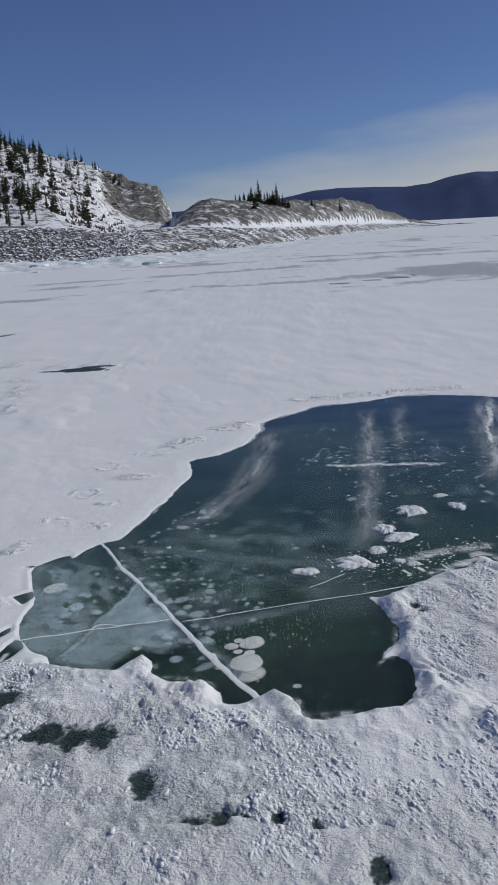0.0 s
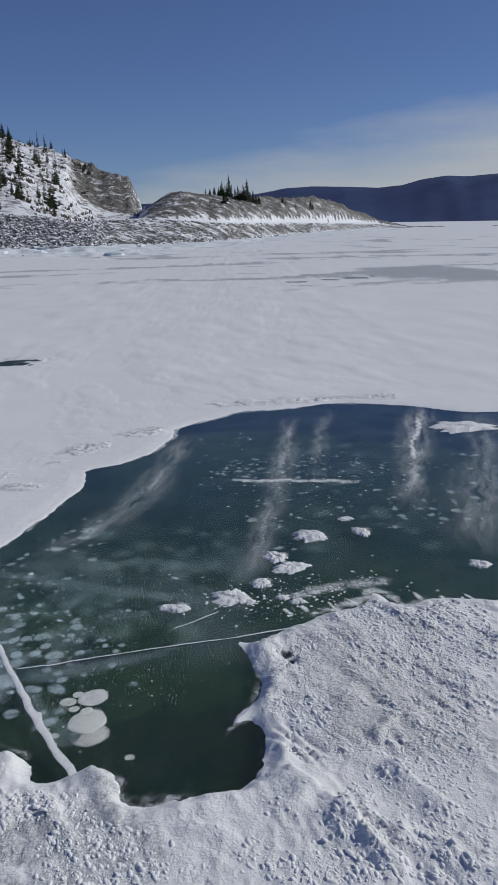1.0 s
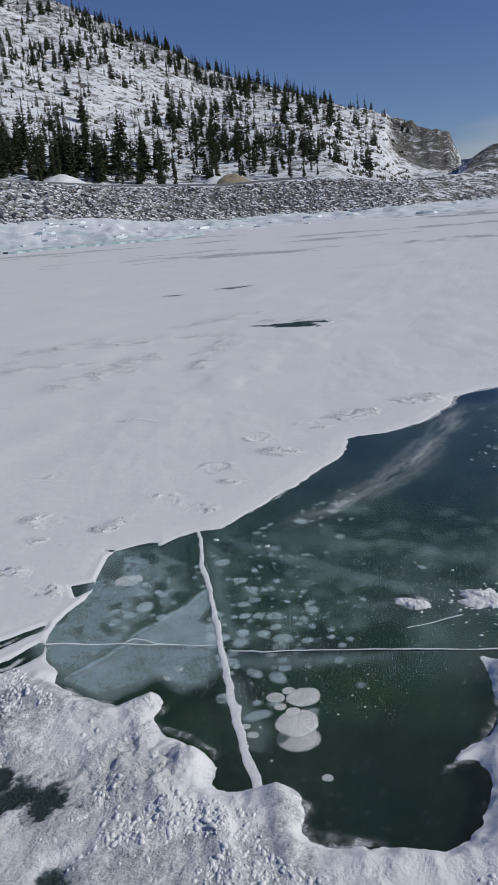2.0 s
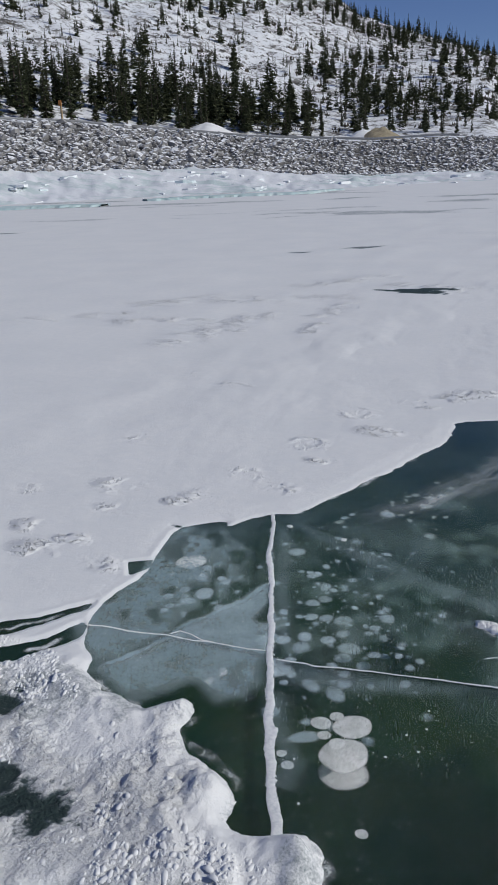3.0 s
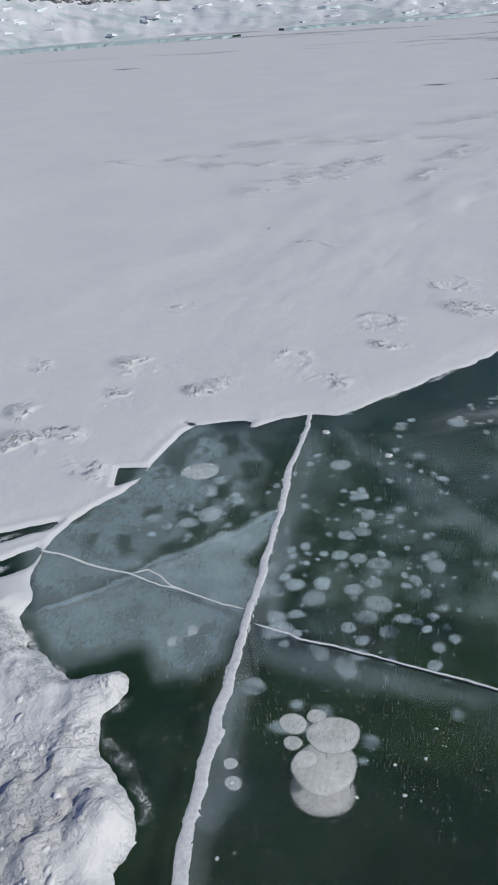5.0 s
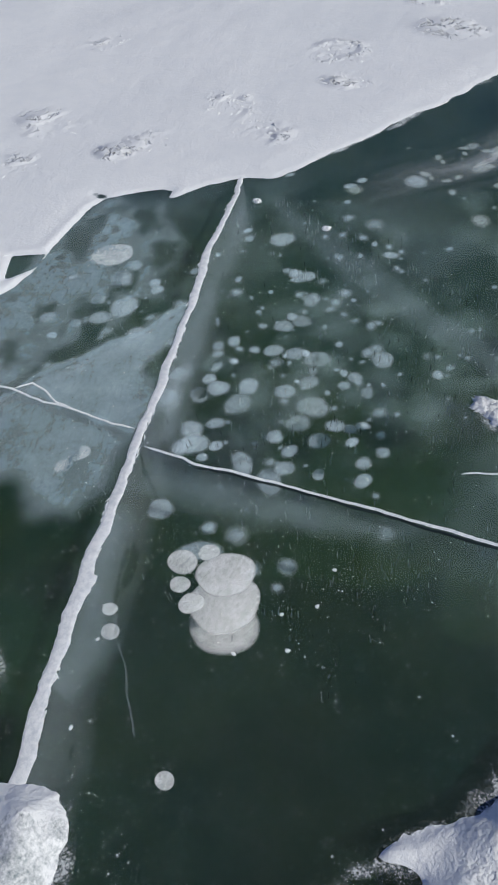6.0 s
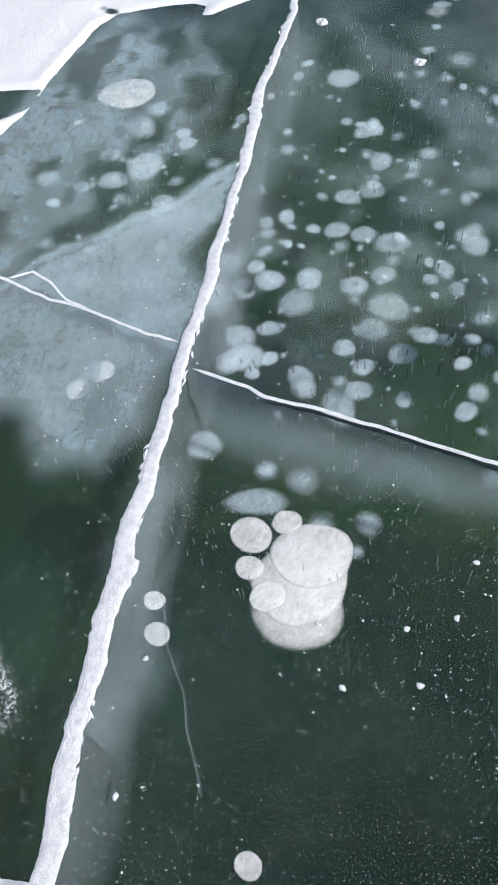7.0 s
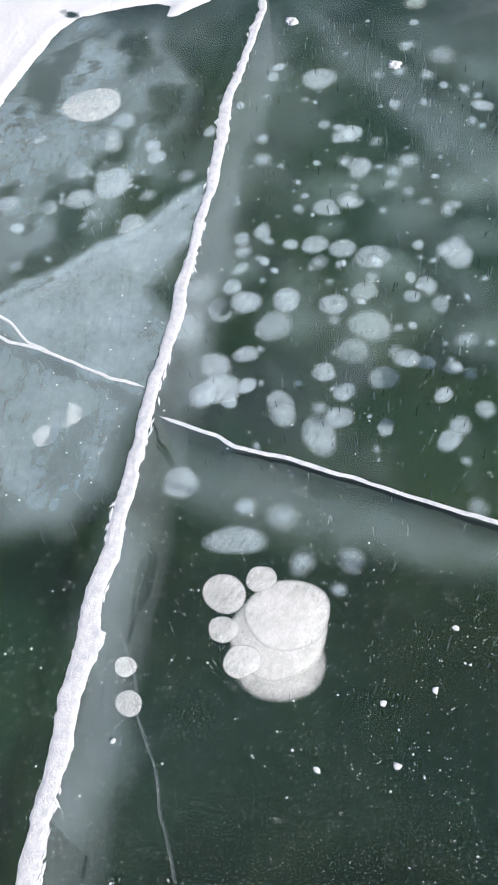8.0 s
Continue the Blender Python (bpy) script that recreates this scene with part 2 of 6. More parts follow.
def film_material():
    n = Nodes("thin_snow_film")
    grain = n.noise(330, 5, 0.75)
    shape = n.noise(17, 6, 0.7)
    f = n.math("ADD", n.math("MULTIPLY", shape, 1.1), n.math("SUBTRACT", n.attr("soft"), 1.05))
    f = n.ramp(n.math("ADD", f, n.math("MULTIPLY", n.math("SUBTRACT", grain, 0.5), 1.2)), (0.30, 0.0), (0.72, 0.95))
    return n.done(n.blend(f, n.clear(), n.matte((0.84, 0.86, 0.88, 1))))


def land_material():
    n = Nodes("snowy_hillside")
    rock_n = n.noise(0.5, 10, 0.80, (1, 1, 1.3))
    fine = n.noise(2.4, 6, 0.65)
    stone = n.mixc(n.ramp(n.noise(0.7, 6, 0.65), (0.3, 0.0), (0.7, 1.0)), (0.145, 0.143, 0.14, 1), (0.33, 0.315, 0.29, 1))
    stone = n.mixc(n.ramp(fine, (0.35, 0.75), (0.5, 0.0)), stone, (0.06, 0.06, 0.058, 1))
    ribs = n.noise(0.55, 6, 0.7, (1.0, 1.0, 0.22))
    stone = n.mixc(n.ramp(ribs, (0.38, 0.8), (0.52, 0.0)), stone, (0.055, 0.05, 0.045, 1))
    grass = n.mixc(n.ramp(fine, (0.3, 0.0), (0.7, 1.0)), (0.085, 0.080, 0.068, 1), (0.25, 0.235, 0.20, 1))
    bare = n.mixc(n.attr("grass"), stone, grass)
    snow = n.mixc(n.ramp(n.noise(0.12, 4), (0.3, 0.0), (0.7, 1.0)), (0.78, 0.80, 0.84, 1), (0.86, 0.87, 0.89, 1))
    frozen = n.math("MULTIPLY", n.ramp(n.noise(0.9, 6, 0.62, (0.28, 1.0, 1.0)), (0.48, 0.0), (0.62, 1.0)), n.attr("frozen"))
    snow = n.mixc(frozen, snow, (0.60, 0.69, 0.69, 1))
    mask = n.math("ADD", n.math("MULTIPLY", rock_n, 0.72), n.math("MULTIPLY", fine, 0.28))
    cut = n.math("ADD", mask, n.math("SUBTRACT", n.attr("bare"), 0.5))
    f = n.ramp(cut, (0.49, 0.0), (0.55, 1.0))
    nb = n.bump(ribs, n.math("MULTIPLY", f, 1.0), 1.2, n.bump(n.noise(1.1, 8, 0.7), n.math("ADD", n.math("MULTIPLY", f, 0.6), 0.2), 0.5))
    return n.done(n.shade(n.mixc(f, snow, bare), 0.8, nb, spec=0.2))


def rock_material():
    n = Nodes("grey_riprap_stone")
    r = n.rand()
    isl = n.add("ShaderNodeNewGeometry").outputs["Random Per Island"]
    tone = n.ramp(n.math("FRACT", n.math("ADD", r, isl)), (0.0, (0.20, 0.20, 0.205)), (0.5, (0.28, 0.275, 0.275)), (1.0, (0.37, 0.355, 0.34)))
    grain = n.noise(7, 6, 0.65)
    c = n.mixc(0.45, tone, n.ramp(grain, (0.3, (0.14, 0.14, 0.145)), (0.7, (0.34, 0.33, 0.32))))
    sep = n.add("ShaderNodeSeparateXYZ", Vector=n.add("ShaderNodeNewGeometry").outputs["Normal"]).outputs["Z"]
    lying = n.ramp(n.math("ADD", n.math("MULTIPLY", sep, 0.55), n.math("MULTIPLY", n.noise(2.6, 5, 0.6), 0.5)), (0.60, 0.0), (0.70, 1.0))
    return n.done(n.shade(n.mixc(lying, c, (0.84, 0.85, 0.87, 1)), 0.85, n.bump(grain, 0.6, 0.05), spec=0.25))


def slab_material():
    n = Nodes("broken_shore_ice")
    c = n.ramp(n.noise(0.8, 5, 0.6), (0.3, (0.60, 0.71, 0.72)), (0.48, (0.82, 0.86, 0.87)), (0.7, (0.86, 0.87, 0.885)))
    return n.done(n.shade(c, 0.45, n.bump(n.noise(9, 6, 0.6), 0.5, 0.06), spec=0.4))


def needle_material():
    n = Nodes("conifer_needles")
    r = n.rand()
    c = n.ramp(n.noise(1.6, 4), (0.3, (0.038, 0.050, 0.028)), (0.7, (0.110, 0.122, 0.064)))
    c = n.mixc(n.math("MULTIPLY", r, 0.6), c, (0.045, 0.047, 0.024, 1))
    return n.done(n.shade(c, 0.75, spec=0.15))


def plain_material(name, a, b, scale, rough=0.8, depth=0.02, metal=0.0):
    n = Nodes(name)
    c = n.ramp(n.noise(scale, 6, 0.6), (0.3, a), (0.7, b))
    return n.done(n.shade(c, rough, n.bump(n.noise(scale * 5, 5, 0.6), 0.5, depth), metal, 0.3))


M_SNOW = snow_material()
M_ICE = ice_material()
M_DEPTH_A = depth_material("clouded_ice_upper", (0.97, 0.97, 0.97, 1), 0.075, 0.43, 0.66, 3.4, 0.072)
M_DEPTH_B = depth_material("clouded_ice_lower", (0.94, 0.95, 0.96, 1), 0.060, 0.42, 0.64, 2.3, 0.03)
M_BOTTOM = bottom_material()
M_MILKY = milky_material()
M_FRACTURE = fracture_material()
M_CRACK = crack_material()
M_BUBBLE = bubble_material("white_gas_bubble", (0.66, 0.675, 0.73), 0.97)
M_BUBBLE_DEEP = bubble_material("pale_deep_gas_bubble", (0.56, 0.67, 0.80), 0.76)
M_BUBBLE_FAINT = bubble_material("faint_far_gas_bubble", (0.66, 0.76, 0.82), 0.66)
M_BUBBLE_CLOUD = bubble_material("cloudy_gas_patch", (0.42, 0.58, 0.62), 0.22)
M_DRIFT = veil_material("blown_snow_dust", 15.0, 2.0, 0.38, 0.74, 0.46)
M_THIN = film_material()
M_LAND = land_material()
M_ROCK = rock_material()
M_SLAB = slab_material()
M_NEEDLE = needle_material()
M_BARK = plain_material("grey_brown_bark", (0.05, 0.04, 0.032), (0.13, 0.105, 0.085), 9)
M_SAND = plain_material("tan_sand", (0.26, 0.22, 0.15), (0.42, 0.36, 0.25), 2.5, 0.9, 0.1)
M_STEEL = plain_material("weathered_galvanised_steel", (0.22, 0.225, 0.23), (0.36, 0.365, 0.37), 4, 0.5, 0.003, 0.6)
M_ORANGE = plain_material("faded_orange_paint", (0.42, 0.16, 0.04), (0.60, 0.26, 0.07), 8, 0.6, 0.002)
M_BRUSH = plain_material("dry_grey_brush", (0.06, 0.052, 0.04), (0.14, 0.12, 0.09), 3.0)
M_CYAN = plain_material("blue_green_refrozen_ice", (0.46, 0.61, 0.62), (0.66, 0.77, 0.77), 0.5, 0.65, 0.02)
M_WOOD = plain_material("pale_weathered_wood", (0.30, 0.22, 0.13), (0.45, 0.34, 0.20), 12, 0.8, 0.004)
# blue of distance haze is put into the mountains' base colour
M_RIDGE = plain_material("hazed_forested_mountain", (0.020, 0.040, 0.115), (0.034, 0.062, 0.160), 0.006, 0.95, 2.0)
# near-black for shadow drawn as strips: beside the thin crack, between bubble threads
M_SHADE_STRIP = plain_material("dark_shade_strip", (0.010, 0.016, 0.016), (0.02, 0.03, 0.03), 30, 0.4, 0.001)

# ---------------- helpers for meshes ----------------
def hash2(ix, iy, seed):
    h = (ix.astype(np.int64) * 374761393 + iy.astype(np.int64) * 668265263 + seed * 974634121) & 0xFFFFFFFF
    h = ((h ^ (h >> 13)) * 1274126177) & 0xFFFFFFFF
    return ((h ^ (h >> 16)) & 0xFFFF) / 65535.0


def vnoise(x, y, seed=0):
    ix, iy = np.floor(x), np.floor(y)
    fx, fy = x - ix, y - iy
    fx, fy = fx * fx * fx * (fx * (6 * fx - 15) + 10), fy * fy * fy * (fy * (6 * fy - 15) + 10)
    a, b = hash2(ix, iy, seed), hash2(ix + 1, iy, seed)
    c, d = hash2(ix, iy + 1, seed), hash2(ix + 1, iy + 1, seed)
    return (a + (b - a) * fx) * (1 - fy) + (c + (d - c) * fx) * fy


def fbm(x, y, seed=0, octaves=4, gain=0.5):
    total, amp, norm = 0.0, 1.0, 0.0
    for k in range(octaves):
        total = total + amp * vnoise(x * 2**k + 17.3 * k, y * 2**k - 9.1 * k, seed + k)
        norm, amp = norm + amp, amp * gain
    return total / norm


def smooth(a, b, v):
    u = np.clip((v - a) / (b - a), 0, 1)
    return u * u * (3 - 2 * u)


def outline_distance(px, py, poly):
    """Signed distance to a closed outline: negative inside."""
    best, inside = np.full(px.shape, 1e9), np.zeros(px.shape, bool)
    for (ax, ay), (bx, by) in zip(poly, poly[1:] + poly[:1]):
        ex, ey = bx - ax, by - ay
        u = np.clip(((px - ax) * ex + (py - ay) * ey) / (ex * ex + ey * ey), 0, 1)
        best = np.minimum(best, (px - ax - u * ex) ** 2 + (py - ay - u * ey) ** 2)
        if ay != by:
            cross = (ay > py) != (by > py)
            inside ^= cross & (px < ex * (py - ay) / ey + ax)
    best = np.sqrt(best)
    return np.where(inside, -best, best)


def array_mesh(name, co, faces, material, attrs=None, smoothed=True):
    me = bpy.data.meshes.new(name)
    co, faces = np.asarray(co, np.float32), np.asarray(faces, np.int32)
    me.vertices.add(len(co))
    me.vertices.foreach_set("co", co.ravel())
    k = faces.shape[1]
    me.loops.add(faces.size)
    me.loops.foreach_set("vertex_index", faces.ravel())
    me.polygons.add(len(faces))
    me.polygons.foreach_set("loop_start", np.arange(0, faces.size, k, dtype=np.int32))
    me.polygons.foreach_set("use_smooth", np.full(len(faces), smoothed))
    me.update(calc_edges=True)
    for key, values in (attrs or {}).items():
        me.attributes.new(key, "FLOAT", "POINT").data.foreach_set("value", np.asarray(values, np.float32).ravel())
    me.materials.append(material)
    return me


def grid_faces(nx, ny):
    i = np.arange(nx * ny).reshape(ny, nx)
    return np.stack([i[:-1, :-1], i[:-1, 1:], i[1:, 1:], i[1:, :-1]], -1).reshape(-1, 4)


def keep_used(co, faces, attrs=None):
    used, back = np.unique(faces, return_inverse=True)
    return co[used], back.reshape(faces.shape), {k: v.ravel()[used] for k, v in (attrs or {}).items()}


def part(name, me, parent, label=""):
    ob = new(name, me)
    ob.parent = parent
    return tagged(ob, label)


# ---------------- the bare ice window and the snow round it ----------------
NORTH = [(-1.00, 4.08), (-0.93, 4.15), (-0.83, 4.235), (-0.79, 4.18), (-0.755, 4.29), (-0.69, 4.39), (-0.57, 4.45), (-0.50, 4.74),
         (-0.42, 5.06), (-0.32, 5.48), (-0.26, 5.72), (-0.32, 6.11), (-0.05, 6.25), (0.09, 6.47), (0.22, 6.90), (0.23, 7.22),
         (0.54, 7.53), (0.76, 7.77), (1.22, 7.89), (1.55, 8.09), (2.05, 8.05), (2.45, 7.88), (2.70, 7.70)]
EAST = [(3.5, 7.5), (4.6, 6.6), (4.8, 5.2), (3.9, 4.3), (2.7, 3.90), (1.91, 3.88), (1.77, 3.93), (1.61, 3.93), (1.49, 3.83), (1.37, 4.03),
        (1.34, 3.92), (1.25, 3.86), (1.11, 3.79), (1.01, 3.71), (0.89, 3.64), (0.84, 3.54)]
SOUTH = [(0.735, 3.585), (0.80, 3.44), (0.83, 3.28), (0.79, 3.10), (0.71, 3.005), (0.795, 3.03), (0.835, 2.985), (0.845, 2.87), (0.82, 2.73),
         (0.73, 2.665), (0.62, 2.64), (0.52, 2.62), (0.44, 2.595), (0.395, 2.63), (0.38, 2.73), (0.32, 2.785), (0.22, 2.77), (0.155, 2.715),
         (0.10, 2.74), (0.08, 2.81), (0.03, 2.87), (-0.06, 2.90), (-0.12, 2.91), (-0.205, 2.955), (-0.19, 2.995), (-0.205, 3.065),
         (-0.25, 3.095), (-0.30, 3.03), (-0.36, 2.98), (-0.49, 3.0), (-0.62, 3.045), (-0.67, 3.13), (-0.76, 3.18)]
WEST = [(-0.83, 3.30), (-0.87, 3.44), (-0.86, 3.68), (-0.93, 3.85)]


def rounded(points):
    """Corners cut once, so that the brink curves."""
    out = []
    for (ax, ay), (bx, by) in zip(points, points[1:] + points[:1]):
        out += [(0.8 * ax + 0.2 * bx, 0.8 * ay + 0.2 * by), (0.2 * ax + 0.8 * bx, 0.2 * ay + 0.8 * by)]
    return out


WINDOW = rounded(NORTH + EAST + SOUTH + WEST)
SIDE_GAPS = [[(-1.20, 3.02), (-1.10, 3.17), (-1.007, 3.242), (-0.951, 3.335), (-0.893, 3.405), (-0.886, 3.368), (-0.927, 3.294), (-0.964, 3.207), (-1.05, 3.08), (-1.13, 2.97)],
             [(-0.99, 3.02), (-0.883, 3.145), (-0.865, 3.223), (-0.845, 3.285), (-0.815, 3.272), (-0.791, 3.201), (-0.813, 3.145), (-0.86, 3.05), (-0.93, 2.95)]]
NOTCH = [(-0.992, 3.723), (-0.909, 3.786), (-0.879, 3.72), (-0.913, 3.631)]
BARE_SPOTS = [(-0.47, 2.55, 0.16, 0.06), (-0.32, 2.56, 0.07, 0.06), (-0.135, 2.28, 0.038, 0.065), (0.06, 2.10, 0.06, 0.022), (0.15, 2.12, 0.05, 0.012), (0.41, 2.08, 0.022, 0.022),
              (-0.75, 2.80, 0.05, 0.06), (0.57, 1.90, 0.022, 0.04), (0.945, 3.45, 0.024, 0.03), (0.955, 3.39, 0.012, 0.02), (0.30, 2.10, 0.018, 0.02),
              (-1.00, 4.09, 0.018, 0.014), (-2.25, 10.62, 0.36, 0.15), (-1.95, 10.85, 0.22, 0.10)]
MOUNDS = [(0.95, 2.66, 0.055, 0.05, 0.024), (0.90, 2.60, 0.06, 0.06, 0.014), (1.14, 3.10, 0.05, 0.05, 0.03),
          (0.30, 2.72, 0.07, 0.05, 0.03), (0.02, 2.80, 0.07, 0.05, 0.028), (-0.25, 3.04, 0.05, 0.05, 0.024), (-0.60, 2.96, 0.14, 0.06, 0.028), (0.80, 3.56, 0.06, 0.02, 0.02),
          (0.78, 3.01, 0.06, 0.018, 0.022), (-0.70, 3.10, 0.05, 0.05, 0.03), (1.55, 3.74, 0.2, 0.09, 0.035), (1.2, 3.6, 0.15, 0.1, 0.02)]
FURROWS = [(0.85, 2.92, 0.96, 2.77), (0.875, 2.95, 0.99, 2.79), (0.905, 2.97, 1.02, 2.82)]
RIDGES = [(1.22, 2.78, 1.36, 2.52, 0.03, 0.030), (1.02, 2.58, 1.17, 2.34, 0.035, 0.034), (1.30, 3.02, 1.22, 2.85, 0.02, 0.014), (1.15, 2.50, 1.70, 2.10, 0.03, 0.018), (0.90, 2.72, 0.98, 2.62, 0.035, 0.022),
          (0.18, 2.62, 0.30, 2.40, 0.03, 0.016), (0.36, 2.70, 0.40, 2.52, 0.02, 0.016), (0.60, 2.50, 0.75, 2.47, 0.02, 0.012), (-0.05, 2.66, 0.12, 2.55, 0.03, 0.014), (1.6, 3.3, 2.1, 3.0, 0.05, 0.02)]
STREAKS = [(-6.23, 13.5, -5.33, 14.35, 0.12), (-5.05, 14.63, -4.47, 15.38, 0.13), (-16.4, 16.7, -14, 17.1, 0.08), (2, 24, 5, 26, 0.3)]
TRACKS = [(-1.37, 4.08, .13), (-1.34, 3.77, .09), (-1.61, 3.79, .1), (-1.00, 4.74, .10), (-0.82, 4.66, .12), (-0.95, 5.27, .12), (-0.79, 5.11, .10), (-0.90, 5.91, .12), (-0.68, 5.67, .14), (-0.62, 6.30, .14),
          (-1.42, 3.63, .12), (-1.10, 4.42, .1), (-1.17, 4.31, .08), (-0.31, 6.69, .14), (-0.12, 7.03, .12), (-0.97, 5.35, .10), (-1.06, 4.80, .09), (-0.92, 5.98, .13), (-1.07, 3.66, .10), (-1.97, 4.12, .10), (-2.6, 8.9, .15), (-2.59, 9.37, .2), (-3.1, 7.9, .25), (-2.46, 6.35, .12), (-2.0, 6.2, .15), (-1.55, 4.35, .15), (-1.9, 5.0, .12)]
TRAILS = [(-2.69, 9.59, -2.37, 8.16, 0.10), (-3.33, 7.35, -3.23, 8.8, 0.20), (-3.68, 10.85, -3.0, 11.67, 0.22), (-4.88, 8.93, -4.34, 9.61, 0.2), (-4.6, 9.2, -2.9, 10.0, 0.22), (-4.4, 8.0, -3.4, 8.3, 0.16), (-5.5, 7.6, -4.8, 8.4, 0.14), (-1.6, 10.9, -2.6, 11.1, 0.2), (0.6, 8.1, 2.2, 8.35, 0.12), (-0.5, 6.5, 0.1, 7.2, 0.10)]


def steps(*spans):
    """Breaks from (start, step) to the next start, then growing."""
    return np.concatenate([np.arange(a, b, s) for a, b, s in spans])


def growing(start, step, factor, far, sign):
    out, at = [], start
    while abs(at - start) < far:
        at, step = at + sign * step, step * factor
        out.append(at)
    return np.array(out)


xs = steps((-1.45, 2.0, 0.0092))
xs = np.concatenate([growing(-1.45, 0.0092, 1.05, 3200, -1)[::-1], xs, growing(2.0, 0.0092, 1.05, 3200, 1)])
ys = steps((-0.8, 1.65, 0.03), (1.65, 4.5, 0.0085), (4.5, 6.3, 0.0135), (6.3, 8.3, 0.018))
ys = np.concatenate([growing(-0.8, 0.03, 1.07, 3200, -1)[::-1], ys, growing(8.3, 0.02, 1.04, 3200, 1)])
GX, GY = np.meshgrid(xs, ys)


def snow_height(x, y):
    near = (x > -2.2) & (x < 6) & (y > 0.8) & (y < 9.2)
    d = np.full(x.shape, 5.0)
    nx, ny = x[near], y[near]
    south = 1 - smooth(-0.05, 0.10, ny - 3.14 - 0.75 * smooth(0.6, 1.0, nx) + 0.1 * smooth(0.0, -0.8, nx))
    wob = 0.035 * (0.45 + 0.55 * south)
    wx = nx + wob * (fbm(nx * 9, ny * 9, 3, 4, 0.6) - 0.5) * 1.6
    wy = ny + wob * (fbm(nx * 9, ny * 9, 11, 4, 0.6) - 0.5) * 1.6
    broad = 0.10 * smooth(4.4, 5.2, ny)
    wx, wy = wx + broad * (fbm(nx * 3.5, ny * 3.5, 17, 4, 0.6) - 0.5), wy + 1.6 * broad * (fbm(nx * 3.5, ny * 2.5, 18, 4, 0.6) - 0.5)
    dn = outline_distance(wx, wy, WINDOW)
    for gap in SIDE_GAPS:
        dn = np.minimum(dn, outline_distance(wx, wy, gap))
    dn = np.minimum(dn, outline_distance(nx, ny, NOTCH))
    d[near] = dn
    so = (1 - smooth(2.6, 3.4, y)).astype(float)
    so[near] = south
    # thickness: thin sheet beyond the window, lumpy crust on this side
    sheet = 0.007 + 0.006 * fbm(x * 1.1, y * 1.1, 21, 3) + 0.05 * smooth(9, 40, y) * fbm(x * 0.25, y * 0.5, 5, 4)
    rim = 0.005 * np.exp(-(((x + 0.93) / 0.16) ** 2)) * smooth(4.15, 4.0, y) * np.exp(-((d / 0.035) ** 2))
    h_n = sheet * (0.35 * smooth(0.0, 0.02, d) + 0.65 * smooth(0.0, 0.12, d)) + rim * smooth(0.0, 0.02, d)
    tracks = np.zeros(x.shape)
    for tx, ty, tr in TRACKS:
        tracks = np.maximum(tracks, np.exp(-(((x - tx) / (tr * 1.1)) ** 2 + ((y - ty) / (tr * 0.75)) ** 2)))
    px, py = x + 0.05 * (fbm(x * 16, y * 16, 32, 2) - 0.5), y + 0.05 * (fbm(x * 16, y * 16, 33, 2) - 0.5)
    pits = smooth(0.50, 0.78, fbm(px * 52, py * 44, 31, 2, 0.7)) - 0.6 * smooth(0.62, 0.86, vnoise(px * 27 + 4, py * 30, 37))
    chips = smooth(0.60, 0.80, vnoise(px * 58, py * 50, 47)) * smooth(0.35, 0.6, vnoise(px * 19, py * 17, 48))
    h_n = h_n + (0.0030 * chips - 0.0016 * pits) * smooth(0.35, 0.8, tracks + 0.7 * vnoise(x * 9, y * 9, 8) - 0.35) * smooth(0.02, 0.06, d)
    h_n = h_n + 0.012 * (fbm(x * 3 + y, y * 1.6, 41, 4) - 0.45) * smooth(0.08, 0.5, d)
    dune = fbm(x * 1.6 + 0.5 * y, y * 0.8 - 0.3 * x, 43, 4) - 0.5
    h_n = h_n + 0.045 * dune * smooth(0.3, 1.4, d) * smooth(3.5, 6, y)
    h_n = np.maximum(h_n, 0.004 * smooth(0.0, 0.02, d))
    # the near crust: low drifts, granular clods, soft lobes at the brink
    big = fbm(x * 1.9, y * 1.9, 71, 3) - 0.42
    flat = smooth(0.42, 0.62, fbm(x * 1.6 + 3, y * 1.6, 81, 3))
    rough = (0.25 + 0.75 * (1 - flat)) * (0.75 + 0.25 * smooth(2.0, 2.5, y))
    kx, ky = x + 0.03 * (fbm(x * 11, y * 11, 52, 3) - 0.5), y + 0.03 * (fbm(x * 11, y * 11, 53, 3) - 0.5)
    clods = 0.55 * smooth(0.47, 0.57, fbm(kx * 24 + 7 * ky, ky * 20 - 5 * kx, 51, 3, 0.6)) * smooth(0.30, 0.55, fbm(x * 4, y * 4, 57, 3)) + 0.5 * (fbm(x * 30, y * 30, 54, 3, 0.6) - 0.5)
    mid = fbm(x * 8 + 3 * y, y * 7 - 2 * x, 55, 3) - 0.45
    knobs = smooth(0.52, 0.85, vnoise(x * 31, y * 31, 61)) * smooth(0.35, 0.7, vnoise(x * 5, y * 5, 62))
    scarp = smooth(0.50, 0.56, fbm(kx * 5 + 2 * ky, ky * 6 - 2 * kx, 58, 4, 0.55)) * smooth(0.75, 0.55, fbm(kx * 5 + 2 * ky + 0.25, ky * 6 - 2 * kx, 58, 4, 0.55)) - 0.3
    rake = fbm((x + 0.55 * y) * 13, (y - 0.8 * x) * 2.6, 91, 4) - 0.5
    east = smooth(0.75, 1.1, x)
    gx, gy = kx + 0.06 * (fbm(x * 4, y * 4, 92, 3) - 0.5), ky
    carved = 1 - np.abs(2 * fbm((gx + 0.55 * gy) * 15, (gy - 0.8 * gx) * 5.5, 93, 4, 0.58) - 1)
